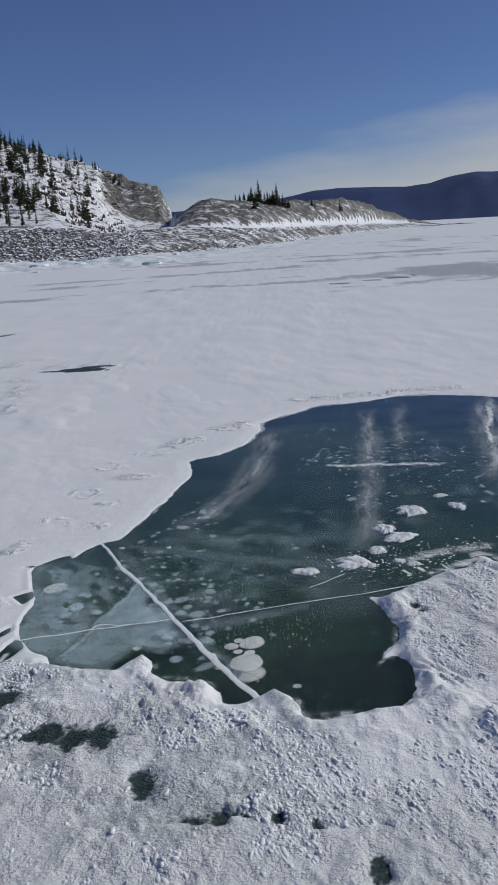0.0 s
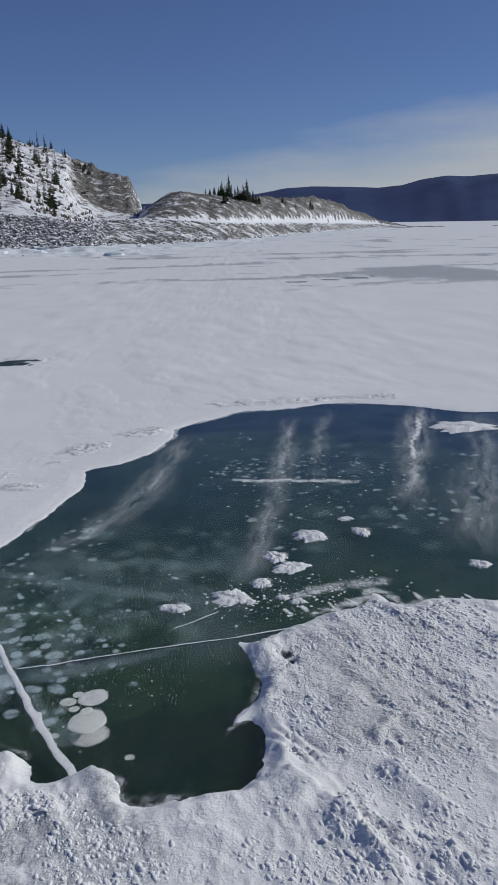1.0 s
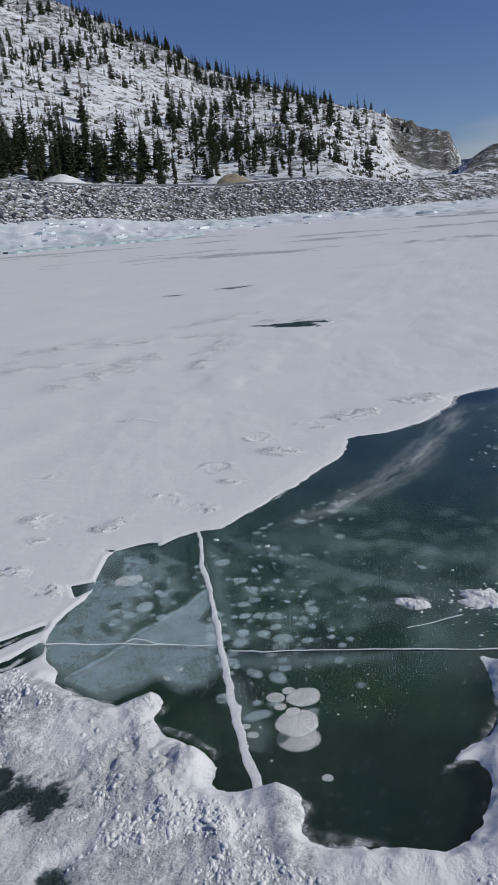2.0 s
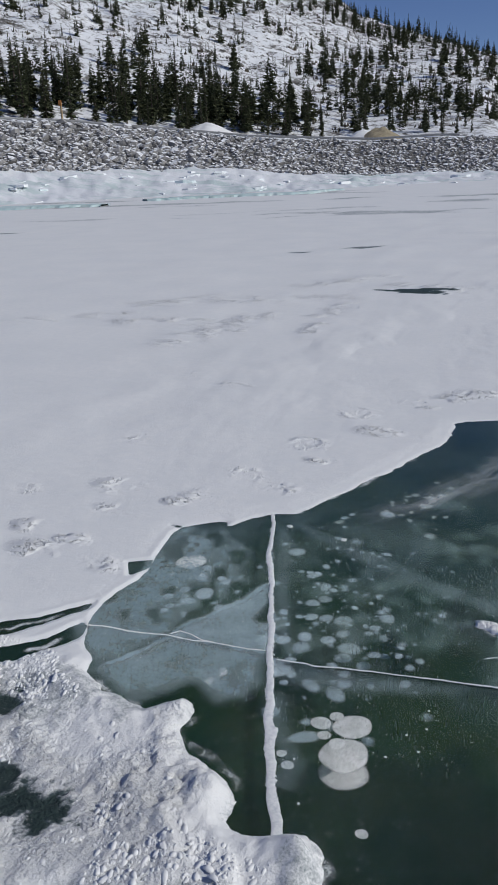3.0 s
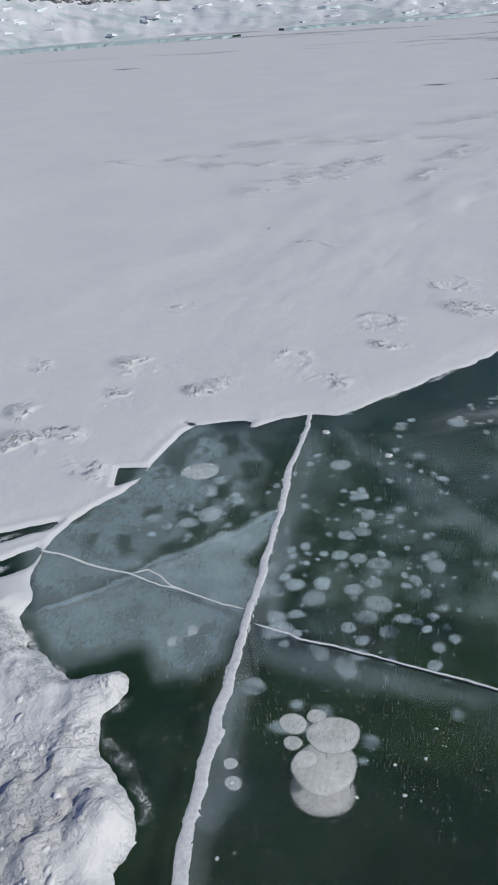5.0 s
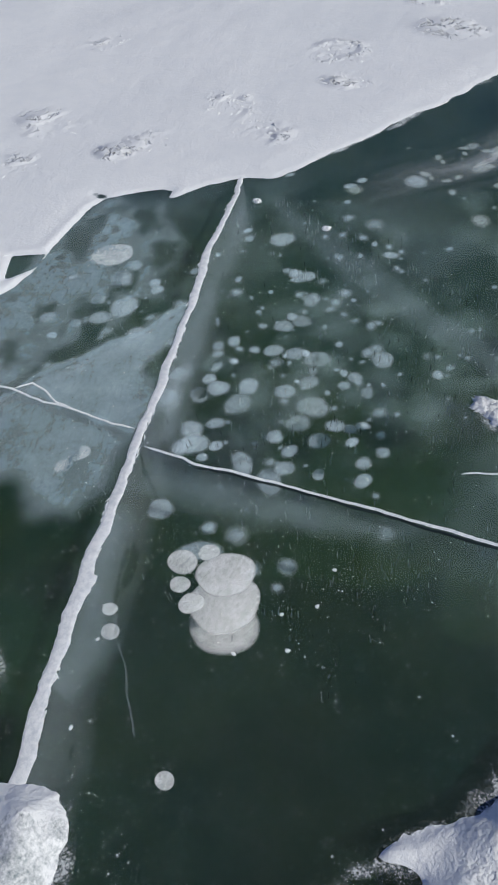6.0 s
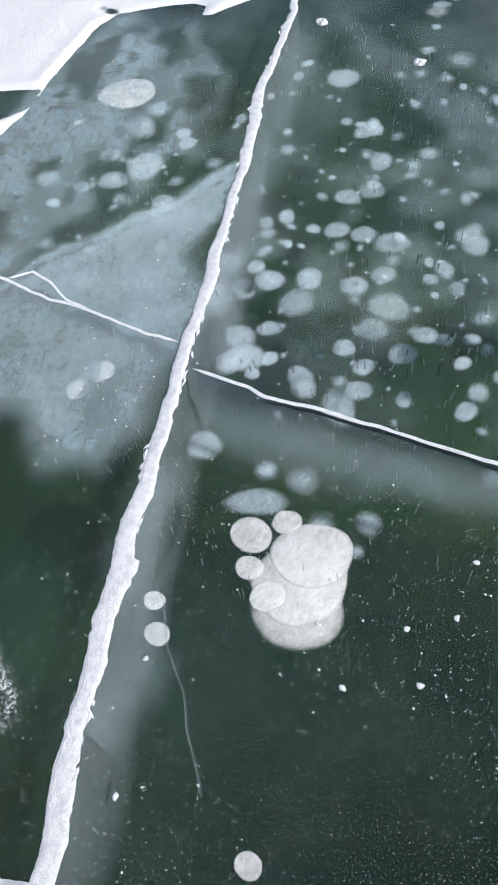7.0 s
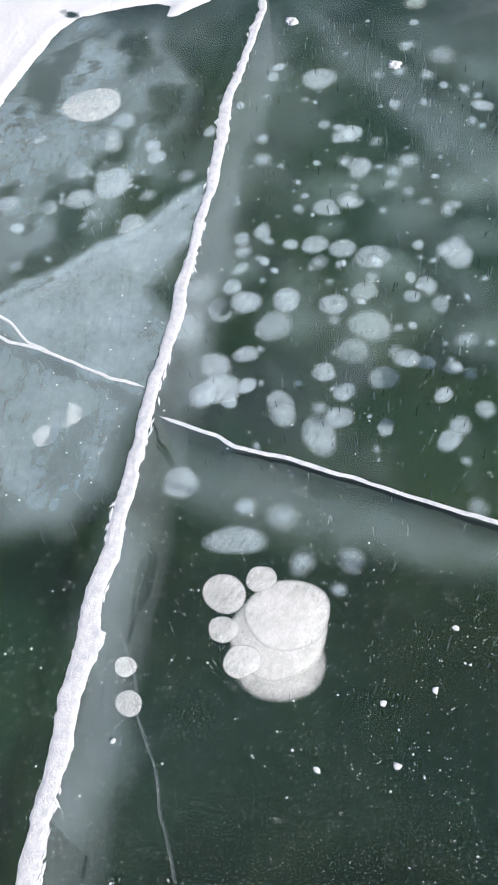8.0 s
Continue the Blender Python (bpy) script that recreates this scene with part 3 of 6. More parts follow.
    carved = smooth(0.62, 1.0, carved) * smooth(0.32, 0.55, fbm(x * 3, y * 3, 94, 3))
    h_s = 0.015 + 0.022 * big + rough * ((0.013 + 0.004 * smooth(2.3, 2.8, y)) * clods + 0.005 * knobs + 0.014 * mid + 0.007 * scarp * (1 - east)) * (1 - 0.5 * east) + 0.026 * rake * east * rough + (0.005 + 0.003 * east) * carved
    h_s = h_s + 0.011 * np.exp(-(((d - 0.06) / 0.05) ** 2)) * smooth(0.40, 0.62, vnoise(x * 5, y * 5, 99))
    for mx, my, sx, sy, hh in MOUNDS:
        h_s = h_s + hh * 0.7 * np.exp(-(((x - mx) / sx) ** 2 + ((y - my) / sy) ** 2) ** 1.2)
    for ax, ay, bx, by, w, hh in RIDGES:
        qx, qy = x + 0.05 * (fbm(x * 9, y * 9, 34, 3) - 0.5), y + 0.05 * (fbm(x * 9, y * 9, 35, 3) - 0.5)
        u = ((qx - ax) * (bx - ax) + (qy - ay) * (by - ay)) / ((bx - ax) ** 2 + (by - ay) ** 2)
        q = ((qx - ax) * (by - ay) - (qy - ay) * (bx - ax)) / math.hypot(bx - ax, by - ay)
        shape = np.where(q < 0, np.exp(-((q / (0.4 * w)) ** 2)), np.exp(-((q / (2.2 * w)) ** 2)))
        h_s = h_s + 1.05 * hh * shape * smooth(-0.2, 0.15, u) * smooth(1.2, 0.85, u) * (0.5 + fbm(x * 12, y * 12, 36, 3))
    for ax, ay, bx, by in FURROWS:
        u = np.clip(((x - ax) * (bx - ax) + (y - ay) * (by - ay)) / ((bx - ax) ** 2 + (by - ay) ** 2), 0, 1)
        q = np.hypot(x - ax - u * (bx - ax), y - ay - u * (by - ay)) * (1 + 0.2 * (fbm(x * 20, y * 20, 14, 3) - 0.5))
        h_s = h_s - 0.011 * np.exp(-((q / 0.010) ** 2))
    h_s = np.maximum(h_s, 0.005) * (0.3 * smooth(0.0, 0.012, d) + 0.7 * smooth(0.0, 0.06, d))
    h = h_n * (1 - so) + h_s * so
    thin = so * 0.42 * smooth(0.035, 0.0, d) * smooth(0.45, 0.65, vnoise(x * 4, y * 4, 77))
    thin = np.maximum(thin, so * smooth(1.3, 2.3, y) * 0.48 * (1 - 0.75 * smooth(0.5, 0.85, x)) * smooth(0.44, 0.62, fbm(x * 2.6, y * 2.6, 87, 5, 0.65)))
    for bx, by, rx, ry in BARE_SPOTS:
        q = np.hypot((x - bx) / rx, (y - by) / ry) + (2.7 if by < 9 else 1.9) * (fbm(x * (24 if by < 9 else 4), y * (20 if by < 9 else 15), 7, 5, 0.68) - 0.5)
        if by < 9:
            h = h * smooth(0.0, 2.6, q) + 0.0008 * (1 - smooth(0.0, 2.6, q))
            thin = np.maximum(thin, 0.86 * (1 - smooth(0.6, 1.9, q)))
        else:
            thin = np.maximum(thin, 1.1 * (1 - smooth(0.7, 1.2, q)))
    # wind-swept streaks of thin snow far out
    sx, sy = x * 0.92 + y * 0.38, y * 0.92 - x * 0.38
    streak = fbm(sx * 0.16, sy * 0.62, 15, 6, 0.6) + 0.12 * (fbm(x * 0.9, y * 2.2, 19, 3) - 0.5)
    far = smooth(11, 24, y) * (1 - smooth(70, 160, np.hypot(x, y)))
    thin = np.maximum(thin, 0.55 * far * smooth(0.50, 0.66, streak))
    spread = np.hypot((x - 7.6) / 3.0, (y - 27.6) / 5.6) + 0.8 * (fbm(x * 0.6, y * 0.5, 25, 4) - 0.5)
    thin = np.maximum(thin, 0.57 * (1 - smooth(0.60, 1.05, spread)))
    for px, py, qx, qy, w in STREAKS:
        u = np.clip(((x - px) * (qx - px) + (y - py) * (qy - py)) / ((qx - px) ** 2 + (qy - py) ** 2), 0, 1)
        q = np.hypot(x - px - u * (qx - px), y - py - u * (qy - py)) / w + 2.4 * (fbm(x * 1.6, y * 2.6, 29, 4, 0.6) - 0.5)
        thin = np.maximum(thin, 0.8 * (1 - smooth(0.3, 1.0, q)))
    h = np.where(d < 0, d * 0.5, h + 0.0006)
    marks = np.zeros(x.shape)
    for px, py, qx, qy, w in TRAILS:
        u = np.clip(((x - px) * (qx - px) + (y - py) * (qy - py)) / ((qx - px) ** 2 + (qy - py) ** 2), 0, 1)
        marks = np.maximum(marks, np.exp(-((x - px - u * (qx - px)) ** 2 + (y - py - u * (qy - py)) ** 2) / w**2))
    marks = np.maximum(marks, smooth(0.2, 0.9, tracks)) * smooth(0.40, 0.60, fbm(x * 6, y * 6, 39, 3)) * smooth(0.02, 0.06, d)
    return h, thin, np.clip(so * rough * (0.4 + 0.6 * smooth(0.04, 0.22, d)) + 0.06, 0, 1), marks


SH, THIN, ROUGH, MARKS = snow_height(GX, GY)
quads = grid_faces(len(xs), len(ys))
quads = quads[SH.ravel()[quads].max(1) > 0.0]
# draw the last row of the sheet in to its true brink
slope_y, slope_x = np.gradient(SH, ys, xs)
steep = slope_x**2 + slope_y**2 + 1e-6
pull = np.where(SH < 0, SH / steep, 0)
spacing = 0.9 * np.minimum(np.gradient(ys)[:, None], np.gradient(xs)[None, :])
cell = np.where(GX > 2.6, spacing, np.minimum(0.02, spacing))
step_x, step_y = np.clip(-pull * slope_x, -cell, cell), np.clip(-pull * slope_y, -cell, cell)
co = np.stack([(GX + step_x).ravel(), (GY + step_y).ravel(), np.maximum(SH, 0.0003).ravel()], -1)
co, quads, extra = keep_used(co, quads, {"thin": THIN, "rough": ROUGH, "marks": MARKS})
snow_field = new("snow_field", array_mesh("snow_field", co, quads, M_SNOW, extra))
tagged(snow_field, "wind-packed white snow lying over the frozen lake", "snow", kind="structure")


def flat_sheet(name, x0, x1, y0, y1, z, material, n=2):
    gx, gy = np.meshgrid(np.linspace(x0, x1, n), np.linspace(y0, y1, n))
    c = np.stack([gx.ravel(), gy.ravel(), np.full(gx.size, z)], -1)
    return new(name, array_mesh(name, c, grid_faces(n, n), material))


lake_ice = tagged(flat_sheet("lake_ice", -90, 90, -20, 160, 0.0, M_ICE), "clear dark lake ice, smooth and glossy", "ice", kind="structure")
lake_ice.visible_shadow = False
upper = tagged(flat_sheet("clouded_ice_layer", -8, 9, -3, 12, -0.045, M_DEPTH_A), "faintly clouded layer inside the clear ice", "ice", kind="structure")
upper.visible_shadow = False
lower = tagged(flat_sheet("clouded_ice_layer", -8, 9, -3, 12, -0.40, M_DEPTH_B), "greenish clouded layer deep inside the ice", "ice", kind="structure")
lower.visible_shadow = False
tagged(flat_sheet("water", -95, 95, -25, 165, -0.72, M_BOTTOM), "dark green water under the ice", "water", kind="structure")

# ---------------- cracks in the ice ----------------
def along(points, step, wobble=0.0, seed=0):
    """Points at even steps along a line, wandering a little."""
    pts = np.array(points, float)
    s = np.r_[0, np.cumsum(np.hypot(*np.diff(pts, axis=0).T))]
    u = np.arange(0, s[-1], step)
    x, y = np.interp(u, s, pts[:, 0]), np.interp(u, s, pts[:, 1])
    dx, dy = np.gradient(x), np.gradient(y)
    n = np.hypot(dx, dy) + 1e-9
    off = wobble * (fbm(u * 14, u * 0 + seed, seed, 4, 0.6) - 0.5) * 2
    nx, ny = -dy / n, dx / n
    return x + nx * off, y + ny * off, nx, ny, u


def kinked(points, step, sway, seed):
    """The same line broken into short straight lengths set off to either side."""
    x, y, nx, ny, u = along(points, step)
    rng = random.Random(seed)
    off = [rng.uniform(-sway, sway) for _ in u]
    return [(a + p * o, b + q * o) for a, b, p, q, o in zip(x, y, nx, ny, off)] + [points[-1]]


def ribbon(name, points, width, height, material, seed, step=0.004, wobble=0.006, ragged=0.5, z=0.0005, skirt=0.0003, teeth=0.0):
    """A ragged raised band: a seam of crushed ice."""
    x, y, nx, ny, u = along(points, step, wobble, seed)
    wl = width * 0.5 * (1 - ragged + 1.2 * ragged * fbm(u * 5, u * 0 + 1.5, seed + 1, 3, 0.6) + 0.9 * ragged * fbm(u * 38, u * 0 + 1.5, seed + 7, 5, 0.78))
    wr = width * 0.5 * (1 - ragged + 1.2 * ragged * fbm(u * 6, u * 0 + 7.5, seed + 2, 3, 0.6) + 0.9 * ragged * fbm(u * 43, u * 0 + 7.5, seed + 8, 5, 0.78))
    for w, k in ((wl, 3.0), (wr, 9.0)):
        w += teeth * width * smooth(0.45, 0.85, fbm(u * 24, u * 0 + k, seed + 11, 5, 0.6)) * smooth(0.35, 0.8, vnoise(u * 12, u * 0 + k, seed + 12))
    grow = 0.75 + 0.4 * u / u[-1]
    wl, wr = wl * grow, wr * grow
    ends = np.minimum(1, np.minimum(u, u[-1] - u) / (3 * width) + 0.15)
    rows = []
    for k in (-1, -0.72, -0.4, 0, 0.38, 0.7, 1):
        side = np.where(k < 0, wl, wr) * ends
        top = z + height * (0.15 + 1.7 * fbm(u * 70 + 2 * k, u * 0 + k * 1.7, seed + 5, 4, 0.7)) * (1 - 0.4 * k * k)
        rows.append(np.stack([x + nx * k * side, y + ny * k * side, top if abs(k) < 1 else np.full_like(u, z - skirt)], -1))
    c = np.stack(rows, 1).reshape(-1, 3)
    return array_mesh(name, c, grid_faces(7, len(u)), material)


def fracture(name, points, depth, strength, seed, lean=0.0, top=-0.002):
    """The plane of a crack going down into the ice, fading with depth."""
    x, y, nx, ny, u = along(points, 0.01, 0.006, seed)
    levels = np.linspace(0, 1, 8)
    deep = depth * (0.6 + 0.8 * fbm(u * 5, u * 0, seed + 9, 3))
    rows, soft = [], []
    for k in levels:
        rows.append(np.stack([x + nx * lean * k, y + ny * lean * k, top - deep * k], -1))
        soft.append(strength * (1 - k) ** 0.8 * np.ones_like(u))
    return array_mesh(name, np.stack(rows, 1).reshape(-1, 3), grid_faces(8, len(u)), M_FRACTURE, {"soft": np.stack(soft, 1)})


def plane_part(me, parent, label=""):
    """A thin fracture inside the ice, which lets the daylight through."""
    ob = part("fracture_plane", me, parent, label)
    ob.visible_shadow = False
    return ob


MAIN = [(-0.705, 4.43), (-0.63, 4.30), (-0.567, 4.17), (-0.50, 4.035), (-0.375, 3.822), (-0.283, 3.66), (-0.225, 3.552), (-0.15, 3.416), (-0.077, 3.27), (0.045, 3.055), (0.12, 2.93), (0.22, 2.765), (0.265, 2.69)]
THIN_E = [(-0.119, 3.395), (-0.07, 3.407), (-0.024, 3.418), (0.008, 3.415), (0.075, 3.443), (0.19, 3.477), (0.36, 3.522), (0.54, 3.566), (0.75, 3.615), (0.99, 3.69)]
THIN_W = [(-0.175, 3.422), (-0.295, 3.396), (-0.37, 3.381), (-0.425, 3.364), (-0.525, 3.352), (-0.657, 3.315), (-0.763, 3.295), (-0.83, 3.27)]
FORK = [(-0.35, 3.388), (-0.40, 3.383), (-0.455, 3.396), (-0.50, 3.395), (-0.525, 3.355)]
HEALED_W = [(-0.38, 3.82), (-0.405, 3.69), (-0.435, 3.577), (-0.475, 3.465), (-0.505, 3.375), (-0.55, 3.25), (-0.62, 3.10)]
HEALED_E = [(-0.63, 4.39), (-0.458, 4.32), (-0.214, 4.21), (0.022, 4.13), (0.275, 4.09), (0.75, 4.0)]

crack = tagged(new("ice_crack"), "long white crack of crushed ice across clear dark ice", "crack")
part("seam", ribbon("seam", kinked(MAIN, 0.07, 0.006, 5), 0.0225, 0.0013, M_CRACK, 3, wobble=0.0045, ragged=0.70, step=0.0022, teeth=0.45), crack)
# loose splinters along the crushed seam
sx, sy, snx, sny, su = along(MAIN, 0.003, 0.006, 3)
c, f = [], []
srng = random.Random(19)
for k in range(330):
    j = 8 + int((len(sx) - 17) * srng.random() ** 0.6)
    off = srng.choice((-1, 1)) * srng.uniform(0.003, 0.0105) * (0.75 + 0.4 * j / len(sx))
    px, py = sx[j] + snx[j] * off, sy[j] + sny[j] * off
    turn = math.atan2(-snx[j], sny[j]) + srng.gauss(0, 0.3)
    ln, wd, hh = srng.uniform(0.004, 0.013), srng.uniform(0.0015, 0.0035), srng.uniform(0.0006, 0.0022)
    ca, sa = math.cos(turn), math.sin(turn)
    base = len(c)
    for a, b, z in ((-1, 0, 0.0002), (0.1, -1, 0.0002), (1, 0.2, 0.0002), (-0.1, 1, 0.0002), (0.1, 0.1, hh)):
        c.append((px + ca * a * ln - sa * b * wd, py + sa * a * ln + ca * b * wd, z))
    f += [(base, base + 1, base + 4), (base + 1, base + 2, base + 4), (base + 2, base + 3, base + 4), (base + 3, base, base + 4)]
part("crushed_ice", array_mesh("crushed_ice", np.array(c), np.array(f), M_CRACK, smoothed=False), crack, "white ice splinters")["kind"] = "stuff"
plane_part(fracture("fracture_plane", MAIN, 0.40, 0.32, 13), crack, "pale fracture plane going down into the ice")
crack_e = tagged(new("ice_crack"), "thin white hairline crack with a dark shadow line along its open edge", "crack")
part("seam", ribbon("seam", THIN_E, 0.0075, 0.0006, M_CRACK, 23, wobble=0.004), crack_e)
# the shadow line beside the seam, laid on as a flat dark strip
part("groove", ribbon("groove", [(x + 0.002, y - 0.0075) for x, y in THIN_E[3:]], 0.006, 0.0, M_SHADE_STRIP, 29, wobble=0.004, z=0.001), crack_e, "dark line for the shadow along the open crack")
plane_part(fracture("fracture_plane", THIN_E, 0.20, 0.40, 33), crack_e, "pale fracture plane going down into the ice")
crack_w = tagged(new("ice_crack"), "thin forked white hairline crack in grey ice", "crack")
part("seam", ribbon("seam", THIN_W, 0.0070, 0.0006, M_CRACK, 43, wobble=0.006), crack_w)
part("branch", ribbon("branch", FORK, 0.005, 0.0005, M_CRACK, 53, wobble=0.004), crack_w)
plane_part(fracture("fracture_plane", THIN_W, 0.08, 0.35, 63), crack_w, "pale fracture plane going down into the ice")
healed = tagged(new("healed_crack"), "healed crack showing as a pale line inside the ice", "crack")
plane_part(fracture("fracture_plane", HEALED_W, 0.12, 0.60, 73, -0.03), healed)
healed_e = tagged(new("healed_crack"), "broad pale healed crack running deep inside the ice", "crack")
plane_part(fracture("fracture_plane", HEALED_E, 0.16, 0.08, 83, 0.05), healed_e)
short = tagged(new("ice_crack"), "short thin scratch-like crack in the ice", "crack")
part("seam", ribbon("seam", [(0.47, 3.70), (0.56, 3.76), (0.66, 3.85)], 0.005, 0.0008, M_CRACK, 93), short)
hair = tagged(new("healed_crack"), "fine hairline crack deep in the dark ice", "crack")
plane_part(fracture("fracture_plane", [(0.03, 3.12), (0.075, 3.095), (0.123, 3.051), (0.171, 3.025), (0.223, 2.984), (0.29, 2.935)], 0.016, 0.36, 97, 0.003, -0.09), hair)

# ---------------- milky zones inside the ice ----------------
# outline, opacity, softness of the edge
MILKY = [
    ([(-0.375, 3.83), (-0.395, 3.69), (-0.425, 3.575), (-0.465, 3.46), (-0.50, 3.37), (-0.545, 3.25), (-0.61, 3.10), (-0.64, 3.11), (-0.57, 3.26), (-0.53, 3.38), (-0.495, 3.475), (-0.455, 3.59), (-0.425, 3.70), (-0.40, 3.84)], 0.74, 0.012),
    ([(-0.385, 3.83), (-0.41, 3.70), (-0.45, 3.56), (-0.53, 3.32), (-0.40, 3.35), (-0.16, 3.39), (-0.20, 3.53), (-0.30, 3.60), (-0.30, 3.70)], 0.66, 0.025),
    ([(-1.02, 4.08), (-0.97, 4.14), (-0.76, 4.05), (-0.69, 3.95), (-0.63, 3.78), (-0.68, 3.65), (-0.62, 3.55), (-0.51, 3.46), (-0.53, 3.34), (-0.62, 3.08), (-0.90, 3.25), (-0.90, 3.6)], 0.56, 0.05),
    ([(-0.52, 3.34), (-0.40, 3.38), (-0.17, 3.41), (-0.09, 3.27), (-0.10, 3.18), (-0.17, 3.13), (-0.27, 3.17), (-0.33, 3.08), (-0.42, 3.00), (-0.66, 3.06)], 0.58, 0.05),
    ([(-1.0, 4.05), (-0.80, 4.22), (-0.66, 4.10), (-0.55, 3.98), (-0.46, 3.80), (-0.50, 3.50), (-0.66, 3.30), (-0.90, 3.40)], 0.24, 0.08),
    ([(-0.76, 4.02), (-0.66, 4.09), (-0.60, 4.03), (-0.71, 3.95)], 0.50, 0.03),
    ([(-0.70, 3.93), (-0.60, 3.90), (-0.58, 3.72), (-0.62, 3.62), (-0.70, 3.70)], 0.42, 0.05),
    ([(-0.09, 3.385), (0.10, 3.44), (0.35, 3.51), (0.50, 3.55), (0.44, 3.47), (0.33, 3.42), (0.21, 3.36), (0.04, 3.32), (-0.06, 3.31)], 0.30, 0.05),
    ([(-0.66, 4.43), (-0.58, 4.39), (-0.143, 4.257), (0.302, 4.11), (0.80, 3.98), (0.80, 3.82), (0.34, 4.00), (0.092, 4.05), (-0.106, 4.10), (-0.45, 4.28)], 0.23, 0.035),
    ([(-0.62, 4.34), (-0.50, 4.26), (-0.31, 3.86), (-0.21, 3.70), (-0.15, 3.56), (-0.07, 3.44), (-0.12, 3.40), (-0.22, 3.56), (-0.37, 3.83)], 0.36, 0.05),
    ([(-0.08, 3.26), (0.03, 3.24), (0.12, 3.06), (0.24, 2.84), (0.22, 2.78), (0.12, 2.93), (0.04, 3.07)], 0.32, 0.05),
]
mx, my = np.meshgrid(np.arange(-1.15, 1.0, 0.012), np.arange(2.9, 4.55, 0.012))
cloud = np.zeros(mx.shape)
qx = mx + 0.07 * (fbm(mx * 7, my * 7, 101, 4, 0.6) - 0.5)
qy = my + 0.07 * (fbm(mx * 7, my * 7, 107, 4, 0.6) - 0.5)
for poly, amount, edge in MILKY[2:]:
    cloud = np.maximum(cloud, amount * smooth(edge * 0.5, -edge, outline_distance(qx, qy, poly)))
cloud = np.maximum(cloud, 0.13 * smooth(3.30, 3.60, my) * smooth(0.36, 0.62, fbm(mx * 5, my * 5, 113, 5, 0.6)))
# clear windows with ragged upright edges between whiter patches in the west
side, run = 0.82 * mx + 0.57 * my, -0.57 * mx + 0.82 * my
west = outline_distance(qx, qy, [(-0.98, 4.02), (-0.80, 4.18), (-0.60, 4.04), (-0.46, 3.82), (-0.47, 3.62), (-0.56, 3.42), (-0.68, 3.34), (-0.90, 3.42)])
patchy = fbm(side * 19, run * 7.5, 127, 5, 0.6)
cloud = np.maximum(cloud, 0.50 * smooth(0.03, -0.06, west) * smooth(0.42, 0.52, patchy))
cloud = cloud * (1 - 0.65 * smooth(0.02, -0.03, west) * smooth(0.42, 0.35, patchy))
for poly, amount, edge in MILKY[:2]:
    cloud = np.maximum(cloud, amount * smooth(edge * 0.5, -edge, outline_distance(qx, qy, poly)))
cloud = cloud * smooth(1.0, 0.7, mx) * smooth(4.54, 4.4, my)
milk = new("milky_ice", array_mesh("milky_ice", np.stack([mx.ravel(), my.ravel(), np.full(mx.size, -0.0012)], -1), grid_faces(mx.shape[1], mx.shape[0]), M_MILKY, {"soft": cloud, "side": side, "run": run}))
milk.visible_shadow = False
tagged(milk, "grey-blue milky zones within the clear ice", "ice", kind="structure")

# ---------------- gas bubbles frozen into the ice ----------------
def bubble_mesh(name, seed, softness, material):
    """A flat domed pancake of gas with an uneven outline."""
    rng = random.Random(seed)
    ph = [rng.uniform(0, 6.28) for _ in range(4)]
    amp = [rng.uniform(0.02, 0.10), rng.uniform(0.01, 0.05), rng.uniform(0, 0.03)]
    sides, radii = 36, (0.0, 0.45, 0.75, 0.91, 0.955, 1.0)
    c, soft, rim = [], [], []
    for r in radii[1:]:
        for k in range(sides):
            a = 2 * math.pi * k / sides
            rr = r * (1 + amp[0] * math.sin(2 * a + ph[0]) + amp[1] * math.sin(3 * a + ph[1]) + amp[2] * math.sin(5 * a + ph[2]))
            c.append((rr * math.cos(a), rr * math.sin(a), 0.16 * math.sqrt(max(0.0, 1 - r * r))))
            soft.append(min(1.0, (1 - r) / softness) if softness > 0 else 1.0)
            rim.append(1.0 if 0.93 < r < 0.99 and softness < 0.1 else 0.0)
    faces = []
    for j in range(len(radii) - 2):
        for k in range(sides):
            a, b = j * sides + k, j * sides + (k + 1) % sides
            faces.append((a, a + sides, b + sides, b))
    c.append((0, 0, 0.16))
    soft.append(1.0)
    rim.append(0.0)
    mid = len(c) - 1
    faces += [(mid, k, (k + 1) % sides, (k + 1) % sides) for k in range(0, sides)]
    me = bpy.data.meshes.new(name)
    me.from_pydata(c, [], [f if f[2] != f[3] else f[:3] for f in faces])
    me.polygons.foreach_set("use_smooth", [True] * len(me.polygons))
    me.attributes.new("soft", "FLOAT", "POINT").data.foreach_set("value", soft)
    me.attributes.new("rim", "FLOAT", "POINT").data.foreach_set("value", rim)
    me.materials.append(material)
    return me


CRISP = [bubble_mesh("gas_bubble", k, 0.05, M_BUBBLE) for k in range(4)]
HAZY = [bubble_mesh("gas_bubble", 10 + k, 0.42, M_BUBBLE_DEEP) for k in range(5)]
PALE = [bubble_mesh("gas_bubble", 70 + k, 0.34, M_BUBBLE_DEEP) for k in range(6)]
DEEP = [bubble_mesh("gas_bubble", 20 + k, 0.85, M_BUBBLE_DEEP) for k in range(4)]
CLOUD = [bubble_mesh("gas_bubble", 50 + k, 0.9, M_BUBBLE_CLOUD) for k in range(4)]
FAINT = [bubble_mesh("gas_bubble", 40 + k, 0.6, M_BUBBLE_FAINT) for k in range(4)]


